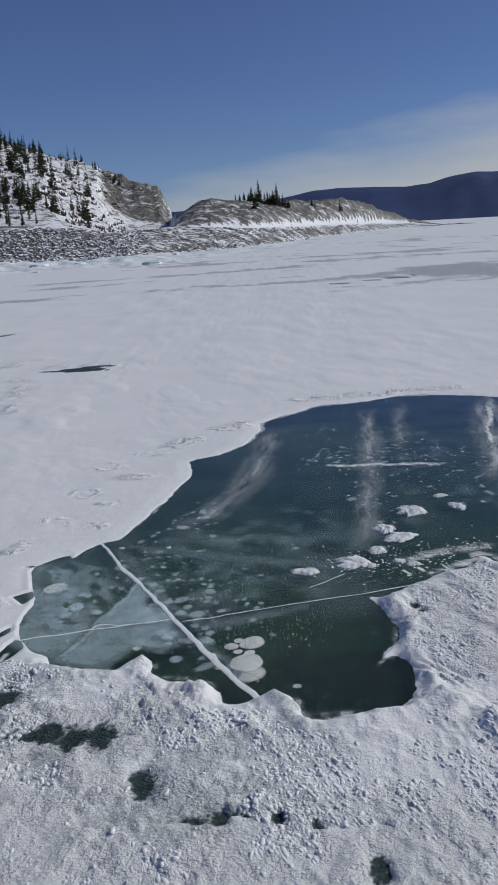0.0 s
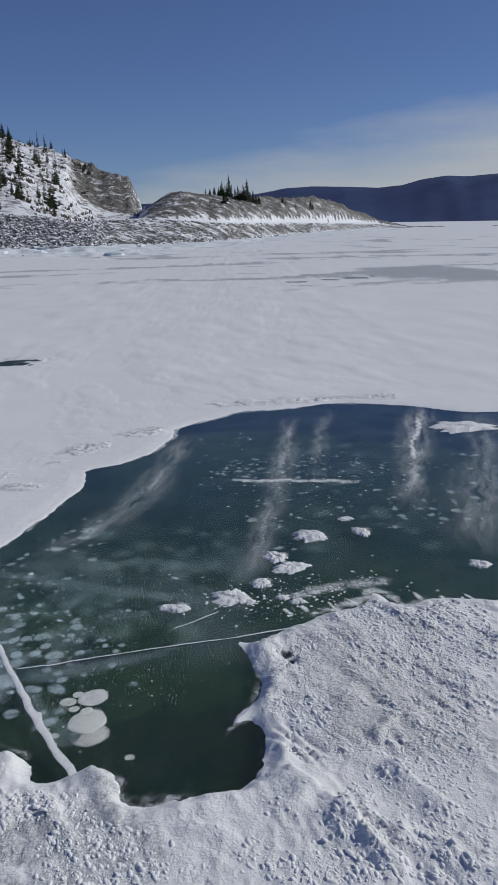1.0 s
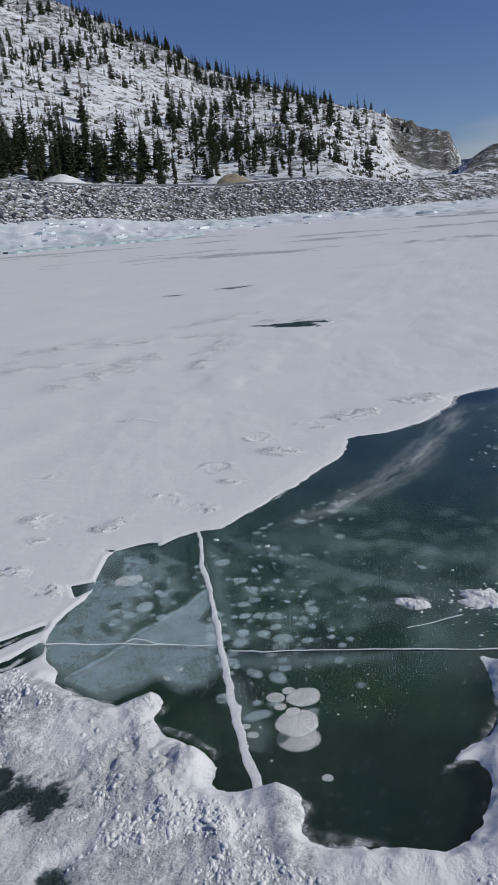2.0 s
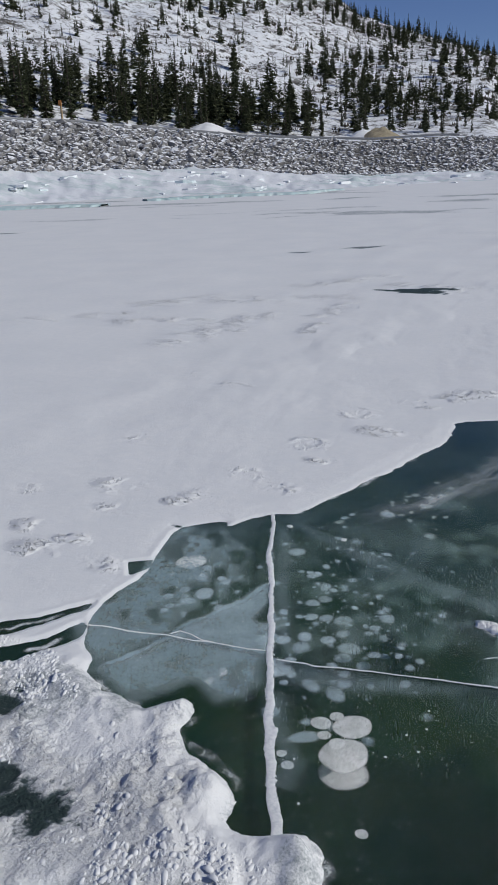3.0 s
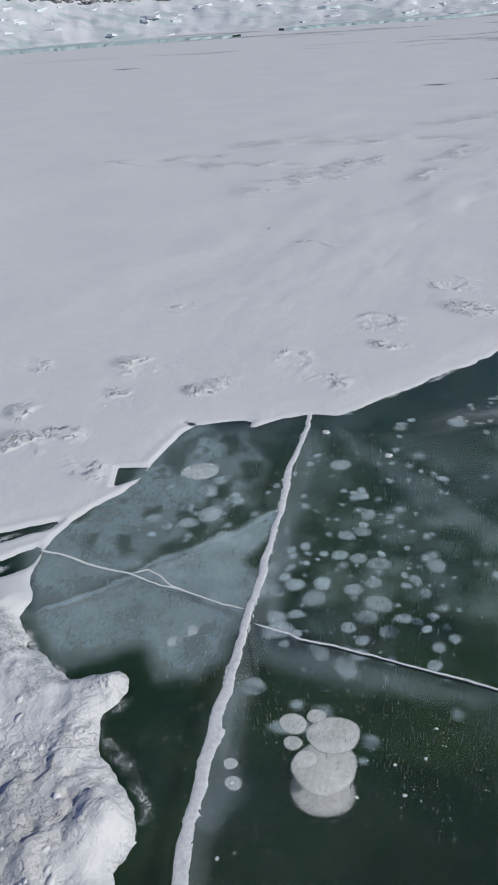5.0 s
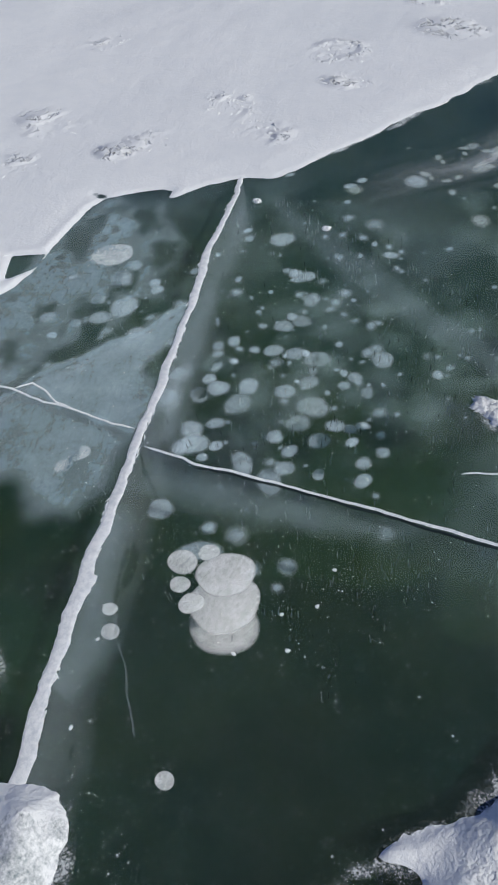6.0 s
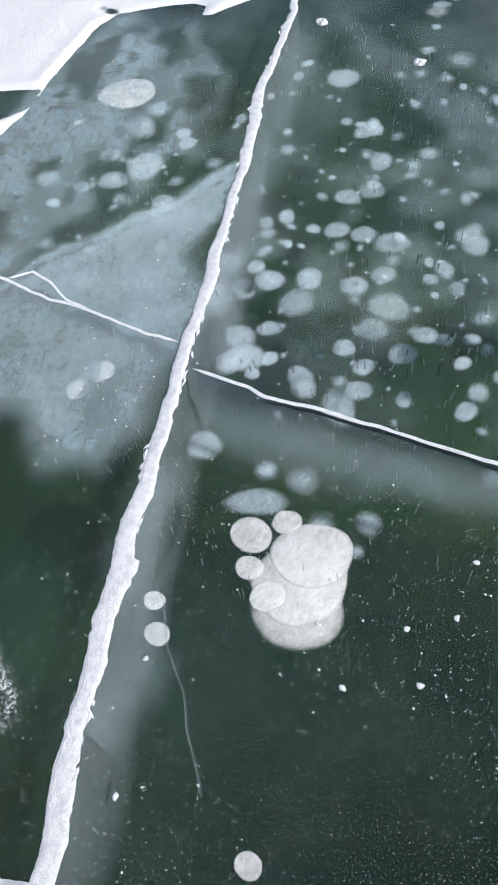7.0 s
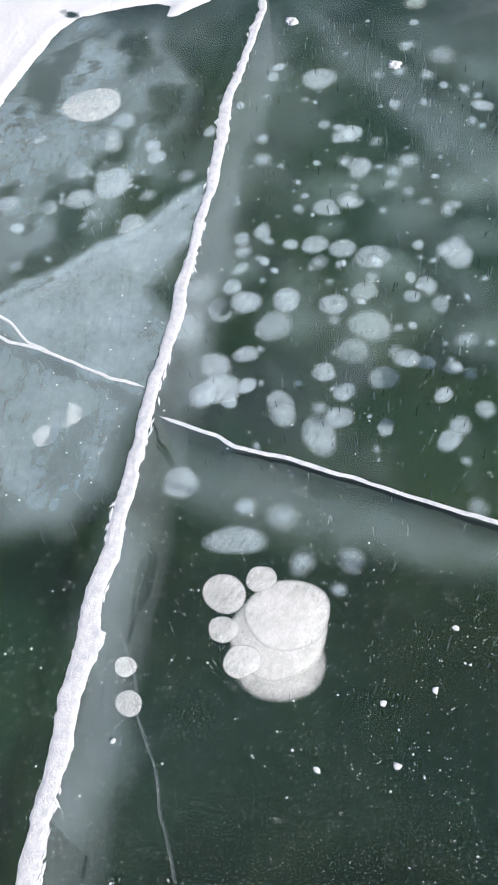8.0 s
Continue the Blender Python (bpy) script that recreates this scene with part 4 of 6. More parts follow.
def bubble(x, y, r, depth, label, mesh, group="gas bubbles in the ice", squash=1.0, turn=0.0):
    ob = new("gas_bubble", mesh)
    ob.matrix_world = Matrix.Translation((x, y, -depth)) @ Matrix.Rotation(turn, 4, "Z") @ Matrix.Diagonal((r, r * squash, r * 0.5, 1))
    return tagged(ob, label, "bubble", group)


JOINED = {}


def join_bubble(x, y, r, depth, mesh, squash, turn):
    """Adds a far bubble to the joined rest."""
    m = np.array(Matrix.Translation((x, y, -depth)) @ Matrix.Rotation(turn, 4, "Z") @ Matrix.Diagonal((r, r * squash, r * 0.5, 1)))
    v = np.array([tuple(p.co) for p in mesh.vertices]) @ m[:3, :3].T + m[:3, 3]
    group = JOINED.setdefault(mesh.materials[0].name, ([], [], [], mesh.materials[0]))
    base = sum(len(a) for a in group[0])
    group[0].append(v)
    group[1].extend([tuple(i + base for i in p.vertices) for p in mesh.polygons])
    group[2].extend([d.value for d in mesh.attributes["soft"].data])


rng = random.Random(7)
bubble(0.198, 3.282, 0.058, 0.115, "large flat white gas bubble, topmost of a frozen stack", CRISP[1], "stacked gas bubbles", 0.95, 0.5)
bubble(0.168, 3.284, 0.080, 0.305, "large white gas bubble in the middle of a frozen stack", CRISP[0], "stacked gas bubbles", 0.9, 0.2)
bubble(0.175, 3.264, 0.080, 0.380, "large white gas bubble at the bottom of a frozen stack", bubble_mesh("gas_bubble", 31, 0.14, M_BUBBLE), "stacked gas bubbles", 0.9)
bubble(0.108, 3.253, 0.0310, 0.112, "round white gas bubble beside a frozen stack", CRISP[3], "stacked gas bubbles")
bubble(0.137, 3.301, 0.0212, 0.111, "small round white gas bubble beside a frozen stack", CRISP[2], "stacked gas bubbles")
bubble(0.138, 3.212, 0.0204, 0.117, "small round white gas bubble beside a frozen stack", CRISP[1], "stacked gas bubbles")
bubble(0.188, 3.192, 0.0248, 0.110, "round white gas bubble beside a frozen stack", CRISP[2], "stacked gas bubbles")
bubble(-0.027, 3.400, 0.060, 0.460, "pale oval gas bubble deep in the ice", PALE[1], "stacked gas bubbles", 0.55, 0.7)
bubble(0.382, 2.915, 0.0165, 0.100, "small single white gas bubble in dark ice", CRISP[3])
bubble(0.060, 3.092, 0.0155, 0.125, "small white gas bubble on a hairline crack", CRISP[1])
bubble(0.097, 3.058, 0.0185, 0.125, "small white gas bubble on a hairline crack", CRISP[3])
bubble(-0.844, 3.961, 0.072, 0.160, "large oval white gas bubble in grey ice", CRISP[0], squash=0.75, turn=0.6)
bubble(-0.311, 3.344, 0.0265, 0.14, "small white gas bubble under milky ice", CRISP[2])
bubble(-0.312, 3.295, 0.0220, 0.14, "small white gas bubble under milky ice", CRISP[0])
# place, radius and depth of the bubbles that stand out
WEST_BUBBLES = [(-0.785, 3.99, 0.028, 0.22), (-0.784, 3.93, 0.039, 0.24), (-0.72, 3.866, 0.048, 0.30), (-0.811, 3.746, 0.0225, 0.33), (-0.705, 3.605, 0.027, 0.05),
                (-0.162, 3.417, 0.036, 0.40), (-0.74, 3.62, 0.018, 0.20), (-0.72, 4.00, 0.022, 0.30),
                (-0.68, 3.97, 0.024, 0.28), (-0.60, 3.80, 0.030, 0.30), (-0.80, 3.84, 0.026, 0.28), (-0.76, 3.80, 0.034, 0.32)]
FIELD_SOUTH = [(-0.251, 3.722, 0.0263, 0.435), (-0.244, 3.807, 0.0372, 0.43), (-0.218, 3.679, 0.0182, 0.475), (-0.160, 3.708, 0.0313, 0.545), (-0.110, 3.793, 0.0252, 0.48),
               (-0.055, 3.786, 0.0239, 0.50), (-0.029, 3.730, 0.0245, 0.495), (0.061, 3.757, 0.0198, 0.48), (-0.101, 3.883, 0.0326, 0.515), (-0.004, 3.851, 0.0297, 0.485),
               (0.021, 3.889, 0.0248, 0.43), (0.141, 3.838, 0.0185, 0.26), (0.163, 3.764, 0.0177, 0.225), (0.213, 3.738, 0.0195, 0.25), (0.230, 3.792, 0.0179, 0.255),
               (0.055, 3.905, 0.020, 0.44), (-0.045, 3.685, 0.046, 0.52), (0.185, 3.775, 0.026, 0.42), (-0.225, 3.630, 0.017, 0.48), (-0.130, 3.680, 0.026, 0.52)]
FIELD_MID = [(-0.336, 3.830, 0.0313, 0.445), (-0.262, 3.875, 0.0321, 0.43), (-0.115, 3.969, 0.0454, 0.545), (-0.167, 4.023, 0.0299, 0.515), (-0.201, 3.956, 0.0320, 0.51),
             (-0.209, 4.120, 0.0402, 0.53), (-0.279, 4.104, 0.0301, 0.53), (-0.328, 4.067, 0.0286, 0.505), (-0.343, 4.227, 0.0329, 0.525), (-0.379, 4.182, 0.0287, 0.53),
             (-0.395, 4.346, 0.0318, 0.565), (-0.064, 4.244, 0.0385, 0.57), (-0.061, 4.099, 0.0237, 0.495), (-0.025, 4.105, 0.0223, 0.56), (-0.424, 4.004, 0.0219, 0.45),
             (-0.456, 3.968, 0.0193, 0.46), (-0.419, 3.917, 0.0165, 0.49), (-0.387, 3.801, 0.0282, 0.49), (-0.492, 4.458, 0.0244, 0.60), (-0.40, 3.86, 0.020, 0.48)]
FIELD_NORTH = [(-0.215, 3.603, 0.040, 0.36), (-0.262, 3.645, 0.032, 0.38), (-0.225, 3.57, 0.030, 0.34), (-0.599, 4.466, 0.038, 0.44), (-0.741, 4.460, 0.019, 0.515), (-0.33, 4.604, 0.012, 0.45), (-0.52, 4.44, 0.018, 0.58), (-0.56, 4.43, 0.016, 0.58),
               (-0.50, 4.42, 0.024, 0.58), (-0.10, 4.10, 0.015, 0.50), (-0.07, 4.06, 0.018, 0.50), (-0.36, 4.02, 0.016, 0.47), (-0.38, 3.95, 0.013, 0.47)]
for x, y, r, dep in WEST_BUBBLES + FIELD_SOUTH + FIELD_MID + FIELD_NORTH:
    bright = dep < 0.28
    bubble(x, y, r * rng.uniform(1.06, 1.2), dep, "round whitish gas bubble frozen in the ice" if bright else "hazy pale gas bubble deep in the ice",
           rng.choice(HAZY if bright else PALE), squash=rng.uniform(0.8, 1.05), turn=rng.uniform(0, 3))
for x, y, r, dep in [(-0.33, 3.70, 0.05, 0.20), (-0.29, 3.62, 0.06, 0.20), (0.158, 3.498, 0.0308, 0.49),
                     (0.170, 3.442, 0.0183, 0.50), (0.081, 3.453, 0.0334, 0.525), (0.012, 3.490, 0.036, 0.47), (-0.05, 3.46, 0.026, 0.45)]:
    bubble(x, y, r, dep, "pale cloudy gas bubble deep in the ice", rng.choice(DEEP), squash=rng.uniform(0.7, 1.0), turn=rng.uniform(0, 3))
# smaller bubbles scattered through the window, in clumps
CLUMPS = [(-0.42, 4.15, 0.26, 0.40, 75), (-0.10, 3.92, 0.28, 0.26, 60), (-0.76, 3.84, 0.16, 0.22, 26), (0.15, 4.30, 0.35, 0.30, 30), (-0.20, 5.0, 0.25, 0.35, 40), (-0.35, 4.65, 0.2, 0.2, 30),
          (0.9, 6.2, 0.45, 0.3, 120), (1.7, 6.3, 0.5, 0.35, 110), (1.0, 5.25, 0.16, 0.4, 40), (1.9, 5.3, 0.5, 0.35, 70), (2.5, 6.2, 0.4, 0.6, 60), (0.6, 7.0, 0.5, 0.3, 30)]
done_at = []
for cx, cy, sx, sy, count in CLUMPS:
    for _ in range(count):
        x, y = rng.gauss(cx, sx * 0.55), rng.gauss(cy, sy * 0.55)
        r = rng.choice((0.007, 0.010, 0.014, 0.020, 0.027)) * (1 if y < 4.6 else rng.choice((0.8, 1, 1.6)))
        if any((x - a) ** 2 + (y - b) ** 2 < (0.55 * (r + c)) ** 2 for a, b, c in done_at):
            continue
        if outline_distance(np.array([x]), np.array([y]), WINDOW)[0] > (0.2 if y < 4.8 else -0.06):
            continue
        done_at.append((x, y, r))
        shallow = rng.random() < 0.12
        if y > 4.75:
            join_bubble(x, y, r, rng.uniform(0.10, 0.40), rng.choice(FAINT), rng.uniform(0.6, 1), rng.uniform(0, 3))
            continue
        bubble(x, y, r, rng.uniform(0.08, 0.2) if shallow else rng.uniform(0.40, 0.56), "small white gas bubble frozen in the ice" if shallow else "small hazy gas bubble deep in the ice",
               rng.choice(HAZY if shallow else DEEP), "small gas bubbles in the ice", rng.uniform(0.6, 1), rng.uniform(0, 3))

for cx, cy, sx, sy, count in [(-0.05, 4.85, 0.3, 0.35, 22), (0.45, 4.9, 0.3, 0.3, 14), (0.35, 4.15, 0.3, 0.2, 14), (-0.2, 4.0, 0.32, 0.32, 34), (1.3, 5.3, 0.5, 0.4, 14), (1.3, 6.4, 0.6, 0.5, 12)]:
    for _ in range(count):
        x, y = rng.gauss(cx, sx * 0.6), rng.gauss(cy, sy * 0.6)
        if outline_distance(np.array([x]), np.array([y]), WINDOW)[0] < -0.15:
            join_bubble(x, y, rng.uniform(0.035, 0.09) * (1 if y < 4.6 else 1.3), rng.uniform(0.30, 0.55), rng.choice(CLOUD), rng.uniform(0.6, 1), rng.uniform(0, 3))
for key, (verts, polys, soft, material) in JOINED.items():
    me = bpy.data.meshes.new("far_gas_bubbles")
    me.from_pydata(np.concatenate(verts).tolist(), [], polys)
    me.polygons.foreach_set("use_smooth", [True] * len(me.polygons))
    me.attributes.new("soft", "FLOAT", "POINT").data.foreach_set("value", soft)
    me.materials.append(material)
    tagged(new("far_gas_bubbles", me), "countless faint gas bubbles deep in the far ice", "bubbles", kind="stuff")

# ---------------- loose snow on the ice ----------------
def snow_lump(name, length, width, height, seed, turn, x, y, label):
    """A low clod of blown snow with a crisp, broken outline."""
    sides, rings = 72, 10
    a, q = np.meshgrid(np.arange(sides) * 2 * math.pi / sides, np.linspace(0.02, 1, rings))
    edge = 0.30 + 1.15 * fbm(np.cos(a) * 2.4 + seed, np.sin(a) * 2.4, seed, 5, 0.72)
    edge = q * (1 + (edge - 1) * q**2)
    px, py = np.cos(a) * edge, np.sin(a) * edge
    z = (1 - q**4) * (0.05 + 1.25 * fbm(px * 4.2, py * 4.2 + seed, seed + 3, 5, 0.62)) - 0.02
    c = np.stack([px.ravel() * length / 2, py.ravel() * width / 2, z.ravel() * height * 0.8], -1)
    i = np.arange(rings * sides).reshape(rings, sides)
    f = np.stack([i[:-1], np.roll(i[:-1], -1, 1), np.roll(i[1:], -1, 1), i[1:]], -1).reshape(-1, 4)[:, ::-1]
    ob = new(name, array_mesh(name, c, f, M_SNOW, {"rough": np.full(len(c), 0.5)}))
    ob.matrix_world = Matrix.Translation((x, y, 0.001)) @ Matrix.Rotation(turn, 4, "Z")
    return tagged(ob, label, "snow lump", "snow lumps on the ice")


for k, (x, y, a, b, hh, tn) in enumerate([(1.14, 4.72, 0.20, 0.20, 0.030, 0.4), (0.94, 4.44, 0.12, 0.17, 0.024, 0.6), (1.01, 4.31, 0.20, 0.14, 0.022, 0.5), (0.72, 3.98, 0.17, 0.19, 0.026, 0.9),
                                          (0.86, 4.13, 0.10, 0.11, 0.020, 0.2), (1.43, 4.76, 0.09, 0.18, 0.016, 0.3), (0.48, 3.88, 0.12, 0.08, 0.018, 0.1), (0.95, 3.97, 0.06, 0.07, 0.012, 0.7),
                                          (0.80, 3.93, 0.06, 0.06, 0.012, 0.7), (1.02, 3.93, 0.08, 0.06, 0.014, 0.2), (0.43, 3.895, 0.10, 0.06, 0.016, 0.1), (2.62, 7.1, 0.55, 0.40, 0.03, 0.1),
                                          (-0.55, 4.31, 0.035, 0.03, 0.008, 0.1), (-0.28, 4.29, 0.03, 0.028, 0.007, 0.1), (1.37, 4.98, 0.10, 0.07, 0.014, 0.1), (1.95, 4.3, 0.12, 0.12, 0.02, 0)]):
    snow_lump("snow_lump", a, b, hh, 200 + k * 7, tn, x, y, "ragged lump of white snow lying on clear ice")

# flakes and crumbs of snow on the ice: nobody could count them
crumb_rng = np.random.default_rng(17)
sown = [(crumb_rng.uniform(-0.9, 0.85, 2200), crumb_rng.uniform(2.65, 4.3, 2200), crumb_rng.choice((0.0004, 0.0005, 0.0006, 0.0008, 0.001, 0.0016), 2200), 1.0),
        (crumb_rng.uniform(-0.1, 0.85, 7000), crumb_rng.uniform(2.6, 3.42, 7000), crumb_rng.choice((0.0003, 0.0004, 0.0005, 0.0006, 0.0007), 7000), 1.0),
        (crumb_rng.normal(1.12, 0.42, 160), crumb_rng.normal(6.0, 0.65, 160), crumb_rng.choice((0.002, 0.003, 0.004, 0.006), 160), 2.0)]
px = crumb_rng.normal(0.98, 0.24, 420)
sown.append((px, crumb_rng.normal(3.99, 0.13, 420) + 0.25 * (px - 0.95), crumb_rng.choice((0.0015, 0.002, 0.003, 0.004, 0.008), 420), 1.0))
sown.append((np.array([0.38, 0.42, 0.40, 0.145, 0.23, 0.36, 0.43]), np.array([3.24, 3.29, 3.37, 3.01, 2.87, 3.13, 3.19]), np.full(7, 0.005), 1.0))
c, f, base = [], [], 0
for px, py, pr, wide in sown:
    keep = outline_distance(px, py, WINDOW) < -0.01
    px, py, pr = px[keep], py[keep], pr[keep]
    turn = crumb_rng.uniform(0, 6, len(px))
    ring = []
    for j in range(6):
        rr = pr * crumb_rng.uniform(0.5, 1.3, len(px))
        ring.append(np.stack([px + wide * rr * np.cos(turn * (wide == 1) + j * 1.047), py + rr * np.sin(turn * (wide == 1) + j * 1.047), np.full(len(px), 0.001)], -1))
    ring.append(np.stack([px, py, 0.001 + pr * 0.4], -1))
    c.append(np.stack(ring, 1).reshape(-1, 3))
    start = base + 7 * np.arange(len(px))
    f.append(np.stack([np.stack([start + j, start + (j + 1) % 6, start + 6], -1) for j in range(6)], 1).reshape(-1, 3))
    base += 7 * len(px)
crumbs = new("snow_crumbs", array_mesh("snow_crumbs", np.concatenate(c), np.concatenate(f), M_CRACK))
tagged(crumbs, "fine crumbs and flakes of snow scattered on the ice", "snow", kind="stuff")

# chips of crust kicked up along the tracks in the snow
chip_rng = np.random.default_rng(41)
spots = []
for tx, ty, tr in TRACKS:
    k = int(12 + 70 * min(tr, 0.2))
    turn = chip_rng.uniform(-0.6, 0.6)
    u, v = np.clip(chip_rng.normal(0, 0.5, k), -1, 1) * tr, np.clip(chip_rng.normal(0, 0.3, k), -0.6, 0.6) * tr
    spots.append(np.stack([tx + u * math.cos(turn) - v * math.sin(turn), ty + u * math.sin(turn) + v * math.cos(turn)], -1))
px, py = np.concatenate(spots).T
keep = outline_distance(px, py, WINDOW) > 0.05
px, py = px[keep], py[keep]
k = len(px)
grown = 1.0 + 0.12 * np.maximum(0.0, py - 4.0)
ln, wd, hh, spin = chip_rng.uniform(0.006, 0.014, k) * grown, chip_rng.uniform(0.004, 0.008, k) * grown, chip_rng.uniform(0.002, 0.0045, k) * grown, chip_rng.uniform(0, 6.3, k)
ground = snow_height(px, py)[0]
ring = []
for j in range(6):
    a, b = ln * np.cos(j * 1.047) * chip_rng.uniform(0.7, 1.2, k), wd * np.sin(j * 1.047) * chip_rng.uniform(0.7, 1.2, k)
    ring.append(np.stack([px + a * np.cos(spin) - b * np.sin(spin), py + a * np.sin(spin) + b * np.cos(spin), ground - 0.002], -1))
tip = chip_rng.uniform(-0.4, 0.4, k)
ring.append(np.stack([px + tip * ln, py + tip * wd, ground + hh], -1))
start = 7 * np.arange(k)
f = np.stack([np.stack([start + j, start + (j + 1) % 6, start + 6], -1) for j in range(6)], 1).reshape(-1, 3)
tagged(new("snow_chips", array_mesh("snow_chips", np.stack(ring, 1).reshape(-1, 3), f, M_SNOW)), "small chips of white crust scattered along tracks in the snow", "snow", kind="stuff")

# crumbly clods of broken crust on the near snow
clod_rng = np.random.default_rng(53)
px, py = clod_rng.uniform(-1.3, 2.0, 52000), clod_rng.uniform(1.75, 4.05, 52000)
patchy = fbm(px * 3.1 + 0.8 * py, py * 2.6 - 1.4 * px, 57, 4, 0.6) + 0.16 * (vnoise(px * 14, py * 14, 59) - 0.5)
crust = (py < 3.14 + 0.75 * smooth(0.6, 1.0, px) - 0.1 * smooth(0.0, -0.8, px) + 0.05) & (outline_distance(px, py, WINDOW) > 0.05 + 0.09 * vnoise(px * 7, py * 7, 63))
crust &= clod_rng.uniform(0, 1, len(px)) < smooth(0.46, 0.60, patchy) * (1 - 0.35 * smooth(0.9, 1.3, px)) + 0.03
px, py = px[crust], py[crust]
ground, bare_there, _, _ = snow_height(px, py)
keep = (bare_there < 0.55) & (ground > 0.003)
px, py, ground = px[keep], py[keep], ground[keep]
k = len(px)
size = 0.0025 + 0.0065 * clod_rng.uniform(0, 1, k) ** 2.4
tall, spin, long_side = size * clod_rng.uniform(0.25, 0.6, k), 2.05 + clod_rng.normal(0, 0.5, k), clod_rng.uniform(1.1, 2.3, k)
ring = []
for level, wide in ((-0.35, 1.0), (0.55, 0.78)):
    for j in range(6):
        a, b = size * long_side * wide * np.cos(j * 1.047) * clod_rng.uniform(0.75, 1.2, k), size * wide * np.sin(j * 1.047) * clod_rng.uniform(0.75, 1.2, k)
        ring.append(np.stack([px + a * np.cos(spin) - b * np.sin(spin), py + a * np.sin(spin) + b * np.cos(spin), ground + tall * (level + clod_rng.uniform(-0.15, 0.15, k))], -1))
ring.append(np.stack([px, py, ground + tall], -1))
start = 13 * np.arange(k)
f = []
for j in range(6):
    a, b = start + j, start + (j + 1) % 6
    f += [np.stack([a, b, b + 6], -1), np.stack([a, b + 6, a + 6], -1), np.stack([a + 6, b + 6, start + 12], -1)]
clods = new("snow_clods", array_mesh("snow_clods", np.stack(ring, 1).reshape(-1, 3), np.stack(f, 1).reshape(-1, 3), M_SNOW))
tagged(clods, "countless crumbly clods of white crust on the wind-packed snow", "snow", kind="stuff")

# fine upright threads of tiny bubbles inside the ice, some white, some dark strips for their shadow gaps
for material, count, seed, label in ((M_CRACK, 1300, 23, "fine upright threads of tiny bubbles in the ice"), (M_SHADE_STRIP, 700, 29, "fine dark upright strips for the shadow gaps between bubble threads in the ice")):
    thread_rng = np.random.default_rng(seed)
    px, py = thread_rng.uniform(-0.85, 0.75, count), thread_rng.uniform(3.15, 4.4, count)
    keep = (outline_distance(px, py, WINDOW) < -0.03) & (vnoise(px * 6, py * 6, seed) > (0.45 if material is M_CRACK else 0.55))
    px, py = px[keep], py[keep]
    k = len(px)
    top, ln, w = -thread_rng.uniform(0.003, 0.03, k), thread_rng.uniform(0.010, 0.034, k), thread_rng.uniform(0.0004, 0.0010, k)
    lx, ly = thread_rng.normal(0, 0.0015, k), thread_rng.normal(0, 0.0015, k)
    c = np.stack([np.stack(q, -1) for q in ((px - w, py, top), (px + w, py, top), (px + lx + w, py + ly, top - ln), (px + lx - w, py + ly, top - ln))], 1).reshape(-1, 3)
    tagged(new("bubble_threads", array_mesh("bubble_threads", c, np.arange(4 * k).reshape(-1, 4), material)), label, "bubbles", kind="stuff")


def drift(points, width, lift, seed, amount, material=M_DRIFT):
    """A low veil of blown snow over the ice."""
    x, y, nx, ny, u = along(points, 0.05, 0.03, seed)
    rows, soft, side, run = [], [], [], []
    across = np.linspace(-1, 1, 13)
    w = width * (0.35 + 0.9 * fbm(u * 1.5, u * 0, seed, 3))
    for k in across:
        rows.append(np.stack([x + nx * k * w, y + ny * k * w, np.full_like(u, lift)], -1))
        side.append(k * w + seed)
        run.append(u + seed)
        shape = (1 - abs(k)) ** 1.3 if material is M_DRIFT else (1 - k * k) ** 1.5
        soft.append(amount * shape * np.minimum(1, np.minimum(u, u[-1] - u) / min(0.5, 0.3 * u[-1])))
    ob = new("blown_snow", array_mesh("blown_snow", np.stack(rows, 1).reshape(-1, 3), grid_faces(13, len(u)), material, {"soft": np.stack(soft, 1), "side": np.stack(side, 1), "run": np.stack(run, 1)}))
    ob.visible_shadow = False
    return tagged(ob, "thin veil of snow dust blown over the ice", "snow dust", kind="stuff")


drift([(1.22, 7.6), (1.0, 5.5), (0.84, 4.5), (0.76, 4.05)], 0.15, 0.010, 301, 1.5)
drift([(0.35, 7.0), (0.15, 5.4), (-0.1, 4.75), (-0.35, 4.4)], 0.22, 0.012, 311, 1.3)
drift([(2.45, 7.9), (2.15, 6.8), (1.9, 5.7), (1.75, 5.0)], 0.18, 0.014, 321, 1.9)
drift([(2.36, 7.85), (2.25, 7.05), (2.09, 6.6), (1.95, 5.93), (1.86, 5.82)], 0.07, 0.003, 325, 1.15, M_THIN)
drift([(2.9, 7.6), (2.5, 6.0), (2.1, 4.8), (2.0, 4.3)], 0.30, 0.016, 331, 1.2)
drift([(1.55, 7.8), (1.35, 6.4), (1.25, 5.6)], 0.16, 0.018, 341, 0.9)
drift([(0.30, 5.82), (0.66, 5.75), (1.04, 5.72), (1.41, 5.68), (1.95, 5.68)], 0.12, 0.002, 351, 1.08, M_THIN)
drift([(-0.10, 2.93), (0.03, 2.88), (0.09, 2.80), (0.12, 2.70)], 0.06, 0.0015, 361, 0.84, M_THIN)
drift([(0.80, 3.08), (0.86, 2.95), (0.85, 2.82), (0.78, 2.68)], 0.06, 0.0015, 371, 0.86, M_THIN)
drift([(0.34, 2.70), (0.42, 2.63), (0.60, 2.64), (0.75, 2.67)], 0.055, 0.0015, 381, 0.86, M_THIN)
